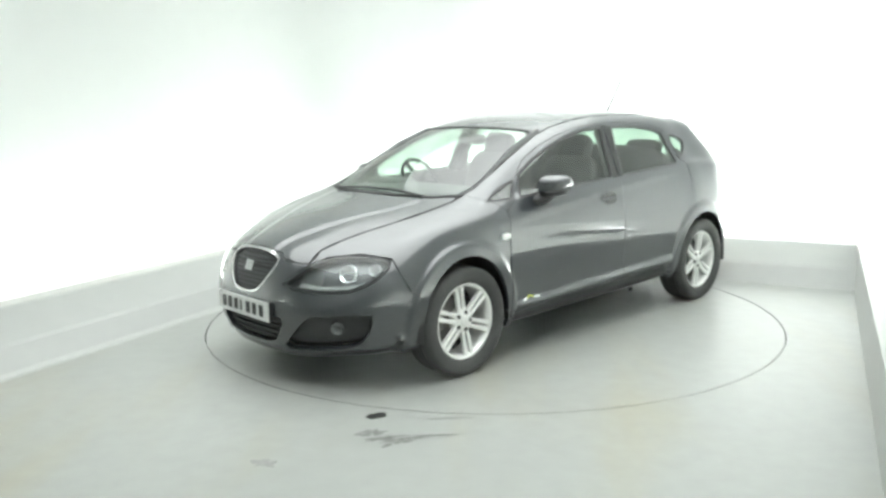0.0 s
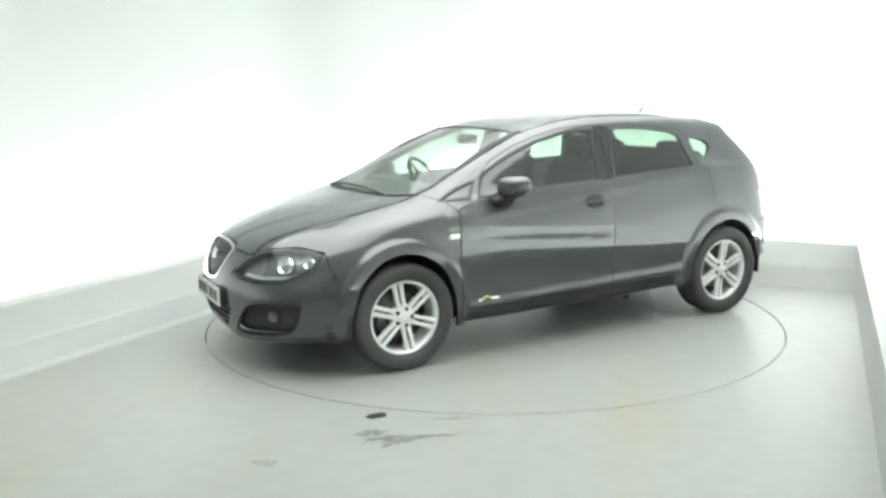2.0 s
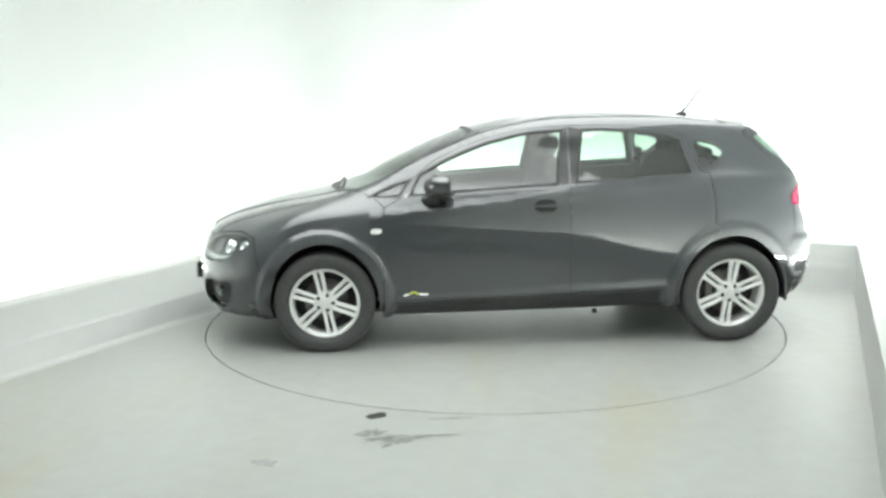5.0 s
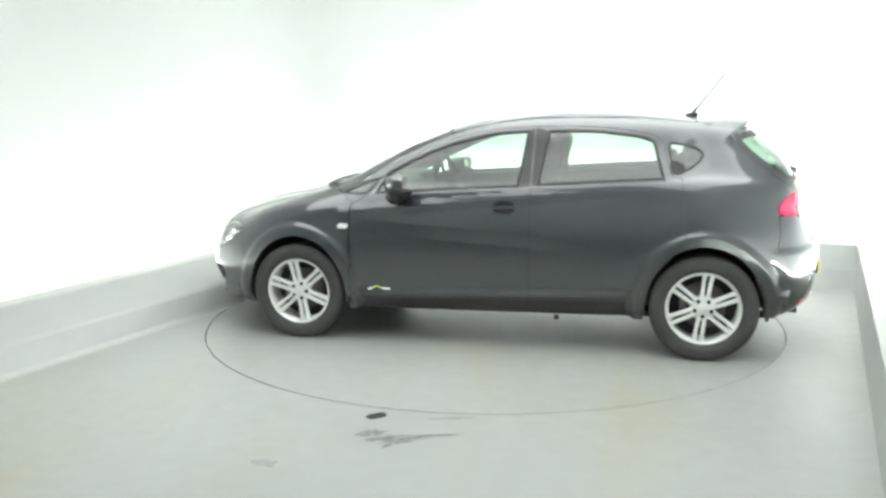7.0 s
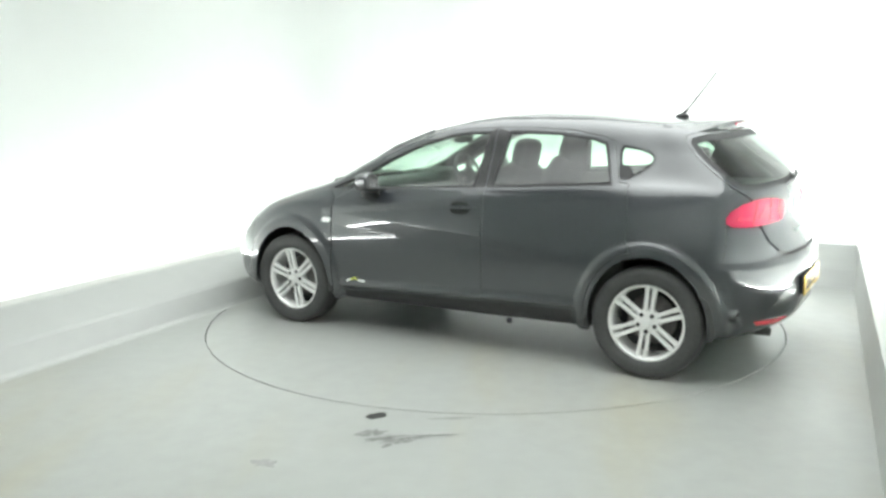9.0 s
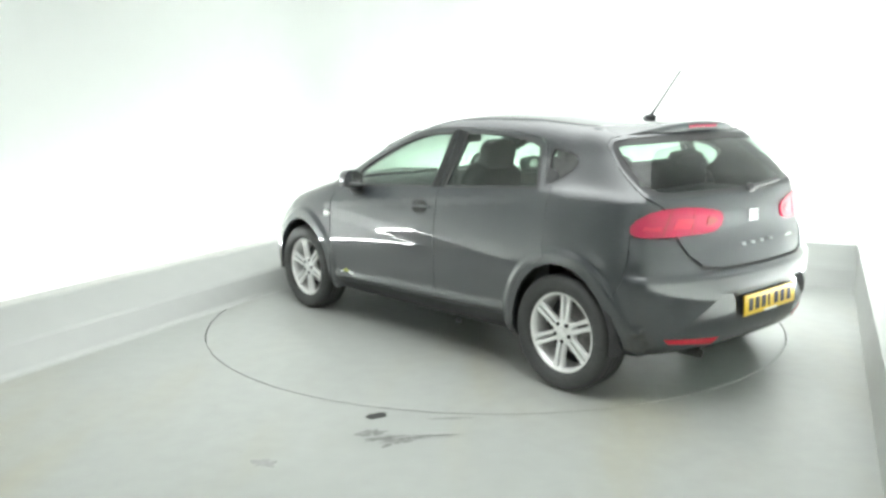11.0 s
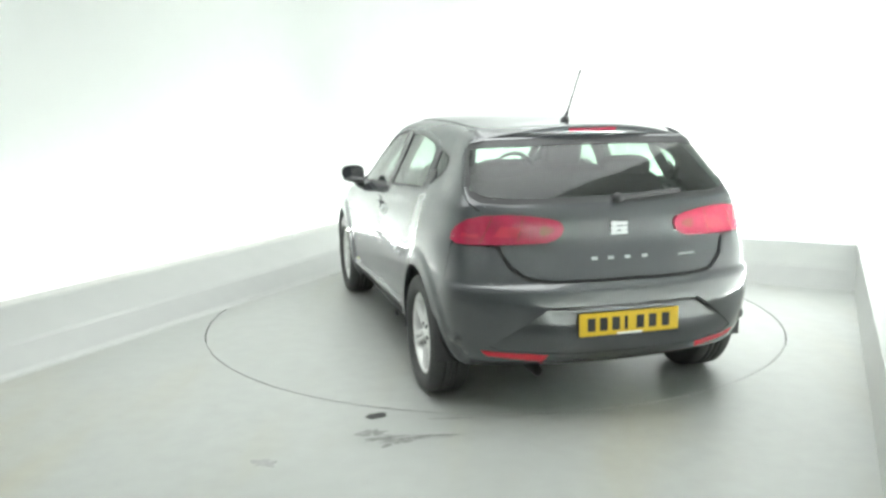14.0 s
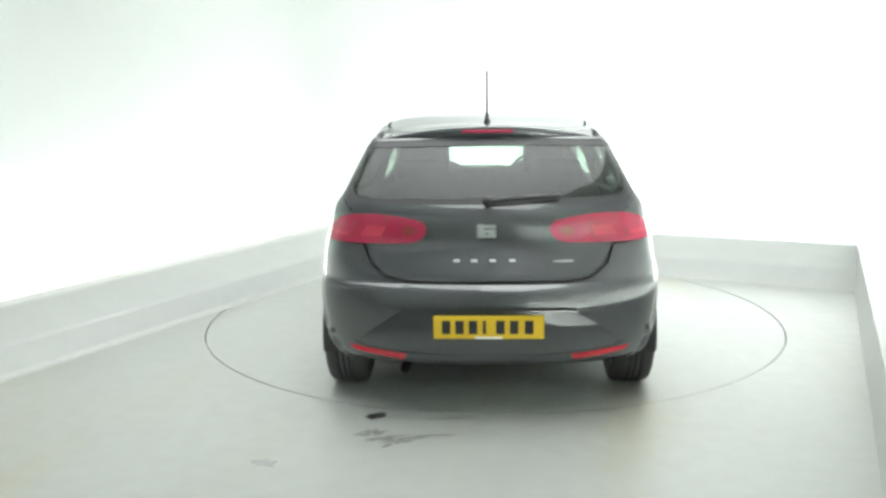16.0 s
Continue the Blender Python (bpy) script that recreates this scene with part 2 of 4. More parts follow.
# ---- the car: a master skin from girdle lines, on which every panel is laid ----
# each girdle: twelve stations from the nose's middle round the left side to the tail's middle
GIRDLES = [
    [(2.09, 0, 0.17), (2.05, 0.35, 0.175), (1.87, 0.62, 0.2), (1.66, 0.75, 0.21), (1.29, 0.8, 0.21), (0.85, 0.8, 0.21), (-0.25, 0.8, 0.22), (-1, 0.8, 0.235), (-1.29, 0.8, 0.245), (-1.68, 0.7, 0.26), (-1.83, 0.4, 0.27), (-1.87, 0, 0.27)],
    [(2.155, 0, 0.25), (2.11, 0.35, 0.25), (1.93, 0.655, 0.26), (1.68, 0.808, 0.27), (1.29, 0.848, 0.28), (0.85, 0.833, 0.265), (-0.25, 0.833, 0.275), (-1, 0.838, 0.29), (-1.29, 0.843, 0.3), (-1.72, 0.753, 0.32), (-1.92, 0.4, 0.33), (-1.95, 0, 0.33)],
    [(2.19, 0, 0.43), (2.145, 0.35, 0.43), (1.96, 0.67, 0.45), (1.69, 0.833, 0.48), (1.29, 0.878, 0.5), (0.85, 0.856, 0.5), (-0.25, 0.856, 0.5), (-1, 0.863, 0.52), (-1.29, 0.871, 0.53), (-1.756, 0.791, 0.54), (-1.96, 0.4, 0.54), (-2, 0, 0.54)],
    [(2.165, 0, 0.6), (2.11, 0.35, 0.6), (1.91, 0.65, 0.62), (1.66, 0.803, 0.66), (1.29, 0.863, 0.71), (0.85, 0.853, 0.72), (-0.25, 0.853, 0.72), (-1, 0.856, 0.74), (-1.29, 0.866, 0.75), (-1.745, 0.791, 0.74), (-1.935, 0.4, 0.69), (-1.98, 0, 0.69)],
    [(2.1, 0, 0.732), (2.015, 0.35, 0.733), (1.8, 0.58, 0.765), (1.56, 0.74, 0.82), (1.29, 0.815, 0.855), (0.85, 0.83, 0.87), (-0.25, 0.838, 0.88), (-1, 0.828, 0.9), (-1.29, 0.836, 0.92), (-1.724, 0.757, 0.9), (-1.865, 0.4, 0.86), (-1.9, 0, 0.86)],
    [(1.75, 0, 0.875), (1.69, 0.35, 0.868), (1.54, 0.56, 0.88), (1.38, 0.675, 0.905), (1.19, 0.74, 0.928), (0.85, 0.788, 0.95), (-0.25, 0.81, 1), (-1, 0.79, 1.03), (-1.29, 0.789, 1.05), (-1.708, 0.739, 1.02), (-1.85, 0.42, 0.99), (-1.885, 0, 0.99)],
    [(1.18, 0, 1), (1.14, 0.35, 1), (1.07, 0.56, 1.006), (1, 0.67, 1.006), (0.9, 0.72, 1), (0.66, 0.765, 1), (-0.25, 0.787, 1.04), (-1, 0.765, 1.08), (-1.28, 0.742, 1.1), (-1.69, 0.708, 1.08), (-1.812, 0.42, 1.07), (-1.845, 0, 1.07)],
    [(0.8, 0, 1.195), (0.775, 0.34, 1.19), (0.71, 0.53, 1.185), (0.64, 0.621, 1.188), (0.54, 0.661, 1.188), (0.35, 0.696, 1.198), (-0.25, 0.71, 1.205), (-0.95, 0.69, 1.23), (-1.24, 0.672, 1.235), (-1.588, 0.638, 1.225), (-1.7, 0.4, 1.215), (-1.725, 0, 1.215)],
    [(0.35, 0, 1.372), (0.325, 0.32, 1.367), (0.26, 0.495, 1.362), (0.165, 0.566, 1.366), (0.06, 0.601, 1.386), (-0.08, 0.616, 1.396), (-0.35, 0.615, 1.402), (-0.9, 0.615, 1.397), (-1.18, 0.602, 1.377), (-1.45, 0.565, 1.362), (-1.53, 0.36, 1.358), (-1.55, 0, 1.362)],
    [(0.14, 0, 1.422), (0.12, 0.28, 1.418), (0.05, 0.41, 1.412), (-0.02, 0.475, 1.42), (-0.08, 0.5, 1.425), (-0.15, 0.515, 1.434), (-0.4, 0.52, 1.448), (-0.85, 0.51, 1.44), (-1.06, 0.485, 1.422), (-1.32, 0.425, 1.4), (-1.43, 0.285, 1.402), (-1.46, 0, 1.402)],
    [(-0.1, 0, 1.452), (-0.12, 0.1, 1.452), (-0.15, 0.14, 1.452), (-0.2, 0.15, 1.46), (-0.25, 0.16, 1.462), (-0.3, 0.17, 1.465), (-0.45, 0.18, 1.469), (-0.8, 0.17, 1.458), (-0.95, 0.15, 1.448), (-1.15, 0.12, 1.43), (-1.25, 0.08, 1.422), (-1.27, 0, 1.42)],
]


def spline(pts, steps, mirror_ends=False):
    """Catmull-Rom through points; mirror_ends keeps the curve square to the middle plane y = 0."""
    pts = [np.array(p, float) for p in pts]
    if mirror_ends:
        flip = np.array((1, -1, 1))
        ext = [pts[1] * flip] + pts + [pts[-2] * flip]
    else:
        ext = [2 * pts[0] - pts[1]] + pts + [2 * pts[-1] - pts[-2]]
    out = []
    for i in range(1, len(ext) - 2):
        p0, p1, p2, p3 = ext[i - 1:i + 3]
        d1, d2, d3 = (max(np.linalg.norm(b - a), 1e-6) ** 0.5 for a, b in ((p0, p1), (p1, p2), (p2, p3)))
        m1 = (p1 - p0) / d1 - (p2 - p0) / (d1 + d2) + (p2 - p1) / d2
        m2 = (p2 - p1) / d2 - (p3 - p1) / (d2 + d3) + (p3 - p2) / d3
        m1, m2 = m1 * d2, m2 * d2
        for k in range(steps):
            t = k / steps
            out.append((2 * t ** 3 - 3 * t ** 2 + 1) * p1 + (t ** 3 - 2 * t ** 2 + t) * m1 + (3 * t ** 2 - 2 * t ** 3) * p2 + (t ** 3 - t ** 2) * m2)
    out.append(pts[-1])
    return out


def master_skin():
    rows = [spline(g, 8, True) for g in GIRDLES]
    cols = [spline([r[i] for r in rows], 6) for i in range(len(rows[0]))]
    n, k = len(cols), len(cols[0])
    verts, faces = [], []
    for i in range(n):
        for p in cols[i]:
            verts.append(Vector(p))
        verts.append(Vector((cols[i][-1][0], 0, cols[i][-1][2] + 0.002)))
    k += 1
    half = len(verts)
    verts += [Vector((v.x, -v.y, v.z)) for v in verts]
    for i in range(n - 1):
        for j in range(k - 1):
            a, b, c, d = i * k + j, (i + 1) * k + j, (i + 1) * k + j + 1, i * k + j + 1
            faces.append((a, b, c, d))
            faces.append((half + d, half + c, half + b, half + a))
    return verts, faces


SKIN_V, SKIN_F = master_skin()

# ---- panels: laid on the master skin through flat outlines ----
from mathutils.bvhtree import BVHTree
from mathutils.geometry import delaunay_2d_cdt

SKIN_T = [t for f in SKIN_F for t in ((f[0], f[1], f[2]), (f[0], f[2], f[3]))]
TREE = BVHTree.FromPolygons(SKIN_V, SKIN_T)
SKIN_N = [Vector((0, 0, 0)) for _ in SKIN_V]
for tri in SKIN_T:
    a, b, c = (SKIN_V[i] for i in tri)
    nrm = (b - a).cross(c - a)
    for i in tri:
        SKIN_N[i] += nrm
HALF = len(SKIN_V) // 2
for i in range(HALF):
    if abs(SKIN_V[i].y) < 1e-5:
        both = SKIN_N[i] + SKIN_N[i + HALF]
        SKIN_N[i], SKIN_N[i + HALF] = both, both.copy()
for i, n in enumerate(SKIN_N):
    n.normalize()
WHEELS_X = (1.287, -1.287)


def smooth01(v):
    v = min(1.0, max(0.0, v))
    return v * v * (3 - 2 * v)


RECESS = [False]  # set while the sloping insert of the rear bumper is laid


def relief(p):
    """How far the metal stands off the master skin: arch flares, waist crease, door hollow, plate recess."""
    x, y, z = p.x, abs(p.y), p.z
    d = 0.0
    if y > 0.55 and z < 1.0:
        r = min(math.hypot((x - c) / 0.92, z - 0.31) for c in WHEELS_X)
        d += 0.016 * smooth01((0.48 - r) / 0.05)
        away = smooth01((r - 0.44) / 0.06)
        if -1.75 < x < 1.75:
            side = away * smooth01((y - 0.7) / 0.08)
            # waist crease: an edge that stands proud, fading out towards the rear wheel
            hi, low = waist_lines(x)
            if x > -1.15 and x < 1.0:
                fade = smooth01((x + 0.88) / 0.8)
                d += side * fade * 0.006 * (max(0.0, 1 - (z - hi) / 0.17) if z > hi else max(0.0, 1 - (hi - z) / 0.085))
                up = 0.872 + 0.096 * (0.689 - x)
                d += side * 0.006 * max(0.0, 1 - abs(z - up) / 0.045)
            d += side * 0.018 * (smooth01((z - low + 0.035) / 0.06) - 1)
            d += side * 0.019 * smooth01(1 - abs(z - low - 0.006) / 0.05)
    if x < -1.55 and z < 0.72:
        d += 0.018 * smooth01((0.695 - z) / 0.045) * smooth01((-1.60 - x) / 0.15)
    if RECESS[0]:
        d -= 0.034 * smooth01((z - 0.33) / 0.27)
    if x > 1.2 and z > 0.66:
        line = 0.14 + 0.30 * smooth01((2.15 - x) / 1.0)
        d += 0.007 * smooth01((line + 0.03 - y) / 0.06)
    return d


def waist_lines(x):
    """The waist crease along the doors, and the crease above the sill."""
    return 0.820 - 0.072 * (0.95 - x) - 0.02 * smooth01((-0.2 - x) / 0.6), 0.315 + 0.030 * (0.811 - x)


FOLDS = [[(x, waist_lines(x)[k]) for x in np.linspace(1.0, -0.82, 19)] for k in range(2)]


def lay(dom, a, b):
    """The place and normal on the metal of an outline's point: L side (x, z), T top (x, y), F nose and R tail (angle, z)."""
    if dom == "L":
        o, w = Vector((a, 3, b)), Vector((0, -1, 0))
    elif dom == "T":
        o, w = Vector((a, b, 3)), Vector((0, 0, -1))
    elif dom == "F":
        out = Vector((math.cos(a), math.sin(a), 0))
        o, w = Vector((1.0, 0, b)) + out * 3, -out
    else:
        out = Vector((-math.cos(a), math.sin(a), 0))
        o, w = Vector((-0.9, 0, b)) + out * 3, -out
    loc, _, idx, _ = TREE.ray_cast(o, w)
    if loc is None:
        best = min((TREE.find_nearest(o + w * s) for s in np.linspace(1.5, 3.0, 31)), key=lambda h: h[3])
        loc, _, idx, _ = best
    i, j, k = SKIN_T[idx]
    A, B, C = SKIN_V[i], SKIN_V[j], SKIN_V[k]
    v0, v1, v2 = B - A, C - A, loc - A
    d00, d01, d11, d20, d21 = v0.dot(v0), v0.dot(v1), v1.dot(v1), v2.dot(v0), v2.dot(v1)
    den = d00 * d11 - d01 * d01
    bv, bw = ((d11 * d20 - d01 * d21) / den, (d00 * d21 - d01 * d20) / den) if abs(den) > 1e-14 else (0.3, 0.3)
    n = (SKIN_N[i] * (1 - bv - bw) + SKIN_N[j] * bv + SKIN_N[k] * bw).normalized()
    if n.dot(loc - Vector((loc.x * 0.6, 0, 0.7))) < 0:
        n = -n
    e, d0 = 0.004, relief(loc)
    g = Vector([(relief(loc + Vector([e if q == m else 0 for q in range(3)])) - d0) / e for m in range(3)])
    g -= n * n.dot(g)
    return loc + n * d0, (n - g).normalized()


def dense(poly, step):
    out = []
    for p, q in zip(poly, poly[1:] + poly[:1]):
        k = max(1, int(math.hypot(q[0] - p[0], q[1] - p[1]) / step))
        out += [(p[0] + (q[0] - p[0]) * i / k, p[1] + (q[1] - p[1]) * i / k) for i in range(k)]
    return out


def rounded(poly, times=2):
    """Corners cut twice: a soft outline."""
    for _ in range(times):
        out = []
        for p, q in zip(poly, poly[1:] + poly[:1]):
            out += [(p[0] * .78 + q[0] * .22, p[1] * .78 + q[1] * .22), (p[0] * .22 + q[0] * .78, p[1] * .22 + q[1] * .78)]
        poly = out
    return poly


def area2(poly):
    return sum(p[0] * q[1] - q[0] * p[1] for p, q in zip(poly, poly[1:] + poly[:1]))


def inset(poly, d):
    """Move an outline inwards (outwards for a negative d)."""
    s, n, out = (1 if area2(poly) > 0 else -1), len(poly), []
    for i in range(n):
        (ax, ay), (bx, by), (cx, cy) = poly[i - 1], poly[i], poly[(i + 1) % n]
        ux, uy, vx, vy = bx - ax, by - ay, cx - bx, cy - by
        lu, lv = math.hypot(ux, uy) or 1e-9, math.hypot(vx, vy) or 1e-9
        nx, ny = -uy / lu - vy / lv, ux / lu + vx / lv
        ln = math.hypot(nx, ny) or 1e-9
        k = min(1.6, 2 / ln)
        out.append((bx + s * d * k * nx / ln, by + s * d * k * ny / ln))
    return out


def inside(p, poly):
    hit, n = False, len(poly)
    for i in range(n):
        (x1, y1), (x2, y2) = poly[i - 1], poly[i]
        if (y1 > p[1]) != (y2 > p[1]) and p[0] < (x2 - x1) * (p[1] - y1) / (y2 - y1) + x1:
            hit = not hit
    return hit


def mirrored(half):
    """A whole outline from its left half, both ends on the middle line a or b = 0 of the first place."""
    return half + [(-a, b) for a, b in reversed(half) if abs(a) > 1e-6]


def mirrored_y(half):
    return half + [(a, -b) for a, b in reversed(half) if abs(b) > 1e-6]


def panel(name, dom, outline, mat, parent, holes=(), off=0.0, gap=0.0014, thick=0.012, step=0.02, flip=False, label="", folds=()):
    outer = dense(inset(outline, gap), step)
    inner = [dense(inset(h, -gap), step) for h in holes]
    pts, edges = [], []
    for loop in [outer] + inner:
        s = len(pts)
        pts += loop
        edges += [(s + i, s + (i + 1) % len(loop)) for i in range(len(loop))]
    xs, ys = [p[0] for p in outer], [p[1] for p in outer]
    rim = np.array(pts)
    extra = []
    for line in folds:
        for (x0, y0), (x1, y1) in zip(line, line[1:]):
            k = max(1, int(math.hypot(x1 - x0, y1 - y0) / (step * 0.7)))
            for i in range(k):
                q = (x0 + (x1 - x0) * i / k, y0 + (y1 - y0) * i / k)
                for up in (-0.03, -0.018, -0.009, 0.0, 0.009, 0.018, 0.03):
                    w = (q[0], q[1] + up)
                    if inside(w, outer) and not any(inside(w, h) for h in inner) and np.min(np.hypot(rim[:, 0] - w[0], rim[:, 1] - w[1])) > 0.004:
                        extra.append(w)
    pts += extra
    if extra:
        rim = np.array(pts)
    y, odd = min(ys) + step * 0.5, 0
    while y < max(ys):
        x = min(xs) + step * (0.5 if odd else 1.0)
        while x < max(xs):
            if inside((x, y), outer) and not any(inside((x, y), h) for h in inner) and np.min(np.hypot(rim[:, 0] - x, rim[:, 1] - y)) > step * 0.55:
                pts.append((x, y))
            x += step
        y, odd = y + step * 0.87, not odd
    vs, _, fs, *_ = delaunay_2d_cdt([Vector(p) for p in pts], edges, [], 0, 1e-6)
    tris = []
    for f in fs:
        c = (sum(vs[i].x for i in f) / 3, sum(vs[i].y for i in f) / 3)
        if inside(c, outer) and not any(inside(c, h) for h in inner):
            tris.append(tuple(f))
    laid = [lay(dom, v.x, v.y) for v in vs]
    verts = [p + n * off for p, n in laid]
    norms = [n for _, n in laid]
    fixed = []
    for f in tris:
        a, b, c = (verts[i] for i in f)
        fixed.append(f if (b - a).cross(c - a).dot(norms[f[0]] + norms[f[1]] + norms[f[2]]) > 0 else (f[0], f[2], f[1]))
    count = {}
    for f in fixed:
        for e in ((f[0], f[1]), (f[1], f[2]), (f[2], f[0])):
            count[e] = count.get(e, 0) + 1
    for i, j in [e for e in count if (e[1], e[0]) not in count]:
        k = len(verts)
        side = (verts[j] - verts[i]).cross(norms[i])
        side = side.normalized() if side.length > 1e-9 else norms[i]
        verts += [verts[i].copy(), verts[j].copy(), verts[j] - norms[j] * thick, verts[i] - norms[i] * thick]
        norms += [side] * 4
        fixed.append((k, k + 3, k + 2, k + 1))
    if flip:
        verts = [Vector((v.x, -v.y, v.z)) for v in verts]
        norms = [Vector((n.x, -n.y, n.z)) for n in norms]
        fixed = [tuple(reversed(f)) for f in fixed]
    ob = mesh_ob(name, verts, fixed, mat, parent, label=label)
    if len(ob.data.vertices) == len(norms):
        ob.data.normals_split_custom_set_from_vertices([tuple(n) for n in norms])
    return ob


def seal(outline, dom, parent, width=0.013, flip=False, off=0.0015):
    return panel("window_seal", dom, inset(outline, -width * 0.55), M_BLACK, parent, [inset(outline, width * 0.45)], off, 0.0, 0.01, 0.05, flip)


def pane(name, dom, outline, parent, flip=False, mat=None):
    return panel(name, dom, outline, mat or M_GLASS, parent, (), -0.004, 0.0, 0.004, 0.06, flip)


# more materials
M_GLASS = glass_like("tinted_glass", (0.53, 0.64, 0.565), base=0.12)
M_SCREEN = glass_like("windscreen_glass", (0.62, 0.73, 0.66), base=0.14)
M_BACKLIGHT = glass_like("heated_rear_glass", (0.47, 0.58, 0.51), base=0.055)
M_LENS = glass_like("clear_lens", (0.93, 0.95, 0.95), base=0.05)
M_RED = plain("red_lamp_plastic", (0.30, 0.009, 0.042), 0.12, coat=0.8)
M_REDLIT = plain("pale_red_lamp_plastic", (0.42, 0.018, 0.05), 0.15, coat=0.8)
M_REFLEX = plain("reflex_red_plastic", (0.55, 0.012, 0.03), 0.2, coat=0.6)
M_SMOKE = plain("smoked_red_plastic", (0.22, 0.02, 0.03), 0.12, coat=0.8)
M_CHROME = plain("bright_chrome", (0.62, 0.61, 0.62), 0.18, metal=1.0)
M_REFLECTOR = plain("lamp_reflector", (0.78, 0.79, 0.80), 0.16, metal=0.9)
M_BADGE = plain("satin_chrome", (0.42, 0.43, 0.44), 0.3, metal=1.0)
M_HLBACK = plain("headlamp_housing", (0.15, 0.155, 0.16), 0.26, metal=0.5, grain=0.1, scale=30)
M_MESH = plain("grille_mesh_plastic", (0.06, 0.064, 0.066), 0.5, grain=0.15, scale=100)
M_YPLATE = plain("yellow_plate", (0.66, 0.44, 0.02), 0.35, grain=0.04, scale=30)
M_WPLATE = plain("white_plate", (0.58, 0.59, 0.58), 0.35, grain=0.04, scale=30)
M_INK = plain("plate_ink", (0.02, 0.02, 0.02), 0.5)
M_SEAT = plain("seat_cloth", (0.022, 0.023, 0.023), 0.9, grain=0.2, scale=40, bump=0.05)
M_TRIM = plain("interior_trim", (0.09, 0.094, 0.094), 0.7, grain=0.15, scale=35, bump=0.02)
M_GLOSSBLACK = plain("gloss_black", (0.012, 0.0125, 0.013), 0.16, coat=0.3)
M_LIME = plain("lime_decal", (0.45, 0.50, 0.05), 0.4)
M_WHITE = plain("white_decal", (0.78, 0.79, 0.78), 0.4)
M_DISC = plain("brake_steel", (0.30, 0.29, 0.28), 0.4, metal=0.8, grain=0.25, scale=60)
M_PIPE = plain("exhaust_steel", (0.06, 0.058, 0.055), 0.45, metal=0.8, grain=0.3, scale=50)

car = bpy.data.objects.new("hatchback_car", None)
scene.collection.objects.link(car)
tagged(car, "dark grey metallic five-door hatchback car parked on the turntable", "car")


def top_to_side(pts):
    return [(x, lay("T", x, y)[0].z) for x, y in pts]


def around_to_side(dom, pts):
    return [(p.x, p.z) for p in (lay(dom, a, z)[0] for a, z in pts)]


def arch(cx, a0, a1, grow=0.0, n=14):
    return [(cx + (0.338 + grow) * math.cos(radians(a0 + (a1 - a0) * i / n)), 0.31 + (0.38 + grow) * math.sin(radians(a0 + (a1 - a0) * i / n))) for i in range(n + 1)]


# shared shut lines
HOOD_EDGE = [(1.07, .625), (1.18, .622), (1.36, .598), (1.54, .553), (1.70, .49), (1.84, .44), (1.95, .405)]
SCREEN_EDGE = [(1.09, .612), (.985, .622), (.82, .612), (.656, .598), (.50, .578), (.348, .552), (.22, .545), (.10, .55)]
ROOF_EDGE = [(0, .556), (-.2, .566), (-.5, .57), (-.9, .56), (-1.15, .54), (-1.30, .505)]
HATCH_SIDE = [(.80, 1.354), (.875, 1.338), (.895, 1.30), (.845, 1.21), (.785, 1.13), (.735, 1.07), (.66, 1.02), (.61, .98)]


def on_arch(dom, cx, a0, a1):
    """Places of the wheel arch's lip in the outlines of the nose or the tail."""
    out = []
    for x, z in arch(cx, a0, a1, 0.0, 5):
        q = lay("L", x, z)[0]
        out.append((math.atan2(q.y, q.x - 1.0 if dom == "F" else -0.9 - q.x), z))
    return out


TAIL_ARCH = on_arch("R", -1.287, 148, 182)
NOSE_ARCH = on_arch("F", 1.287, 27, -4)
TAIL_SEAM = [(.79, .872), (.80, .76), (.825, .64), (.875, .55)] + TAIL_ARCH[:1]
LAMP = [(.79, .885), (.788, .915), (.765, .948), (.71, .983), (.64, 1.0), (.54, 1.003), (.44, .995), (.36, .983), (.31, .969), (.294, .952), (.290, .93), (.302, .90), (.33, .879), (.37, .868), (.44, .864), (.60, .862), (.70, .863), (.765, .868)]
HEAD = rounded([(.26, .585), (.315, .634), (.376, .688), (.463, .722), (.631, .738), (.781, .716), (.769, .671), (.705, .611), (.603, .565), (.472, .553), (.327, .566)], 1)
NOSE_LINE = [(.374, .694), (.333, .690), (.224, .705), (.19, .735), (.10, .747)]
GRILLE = rounded(mirrored([(0, .742), (.12, .735), (.198, .712), (.195, .67), (.135, .575), (.095, .532), (.05, .520), (0, .518)]), 1)
FRONT_GLASS = [(.745, .970), (.40, .995), (.10, 1.012), (-.172, 1.024), (-.222, 1.350), (-.06, 1.343), (.05, 1.328), (.25, 1.280), (.40, 1.228), (.55, 1.162), (.68, 1.092)]
REAR_GLASS = [(-.298, 1.032), (-.70, 1.055), (-1.04, 1.072), (-.975, 1.290), (-.90, 1.315), (-.68, 1.345), (-.485, 1.353), (-.355, 1.352)]
TRIANGLE = [(1.0, .962), (.815, .966), (.735, 1.065), (.86, 1.022)]
QUARTER = rounded([(-1.055, 1.282), (-1.15, 1.268), (-1.225, 1.252), (-1.268, 1.21), (-1.22, 1.150), (-1.105, 1.088)], 1)
FRONT_DOOR = [(.912, .292), (.912, .76), (.903, .90), (.79, .962), (.70, 1.085), (.60, 1.172), (.42, 1.256), (.25, 1.313), (.07, 1.358), (-.10, 1.374), (-.262, 1.380), (-.255, 1.03), (-.25, .29)]
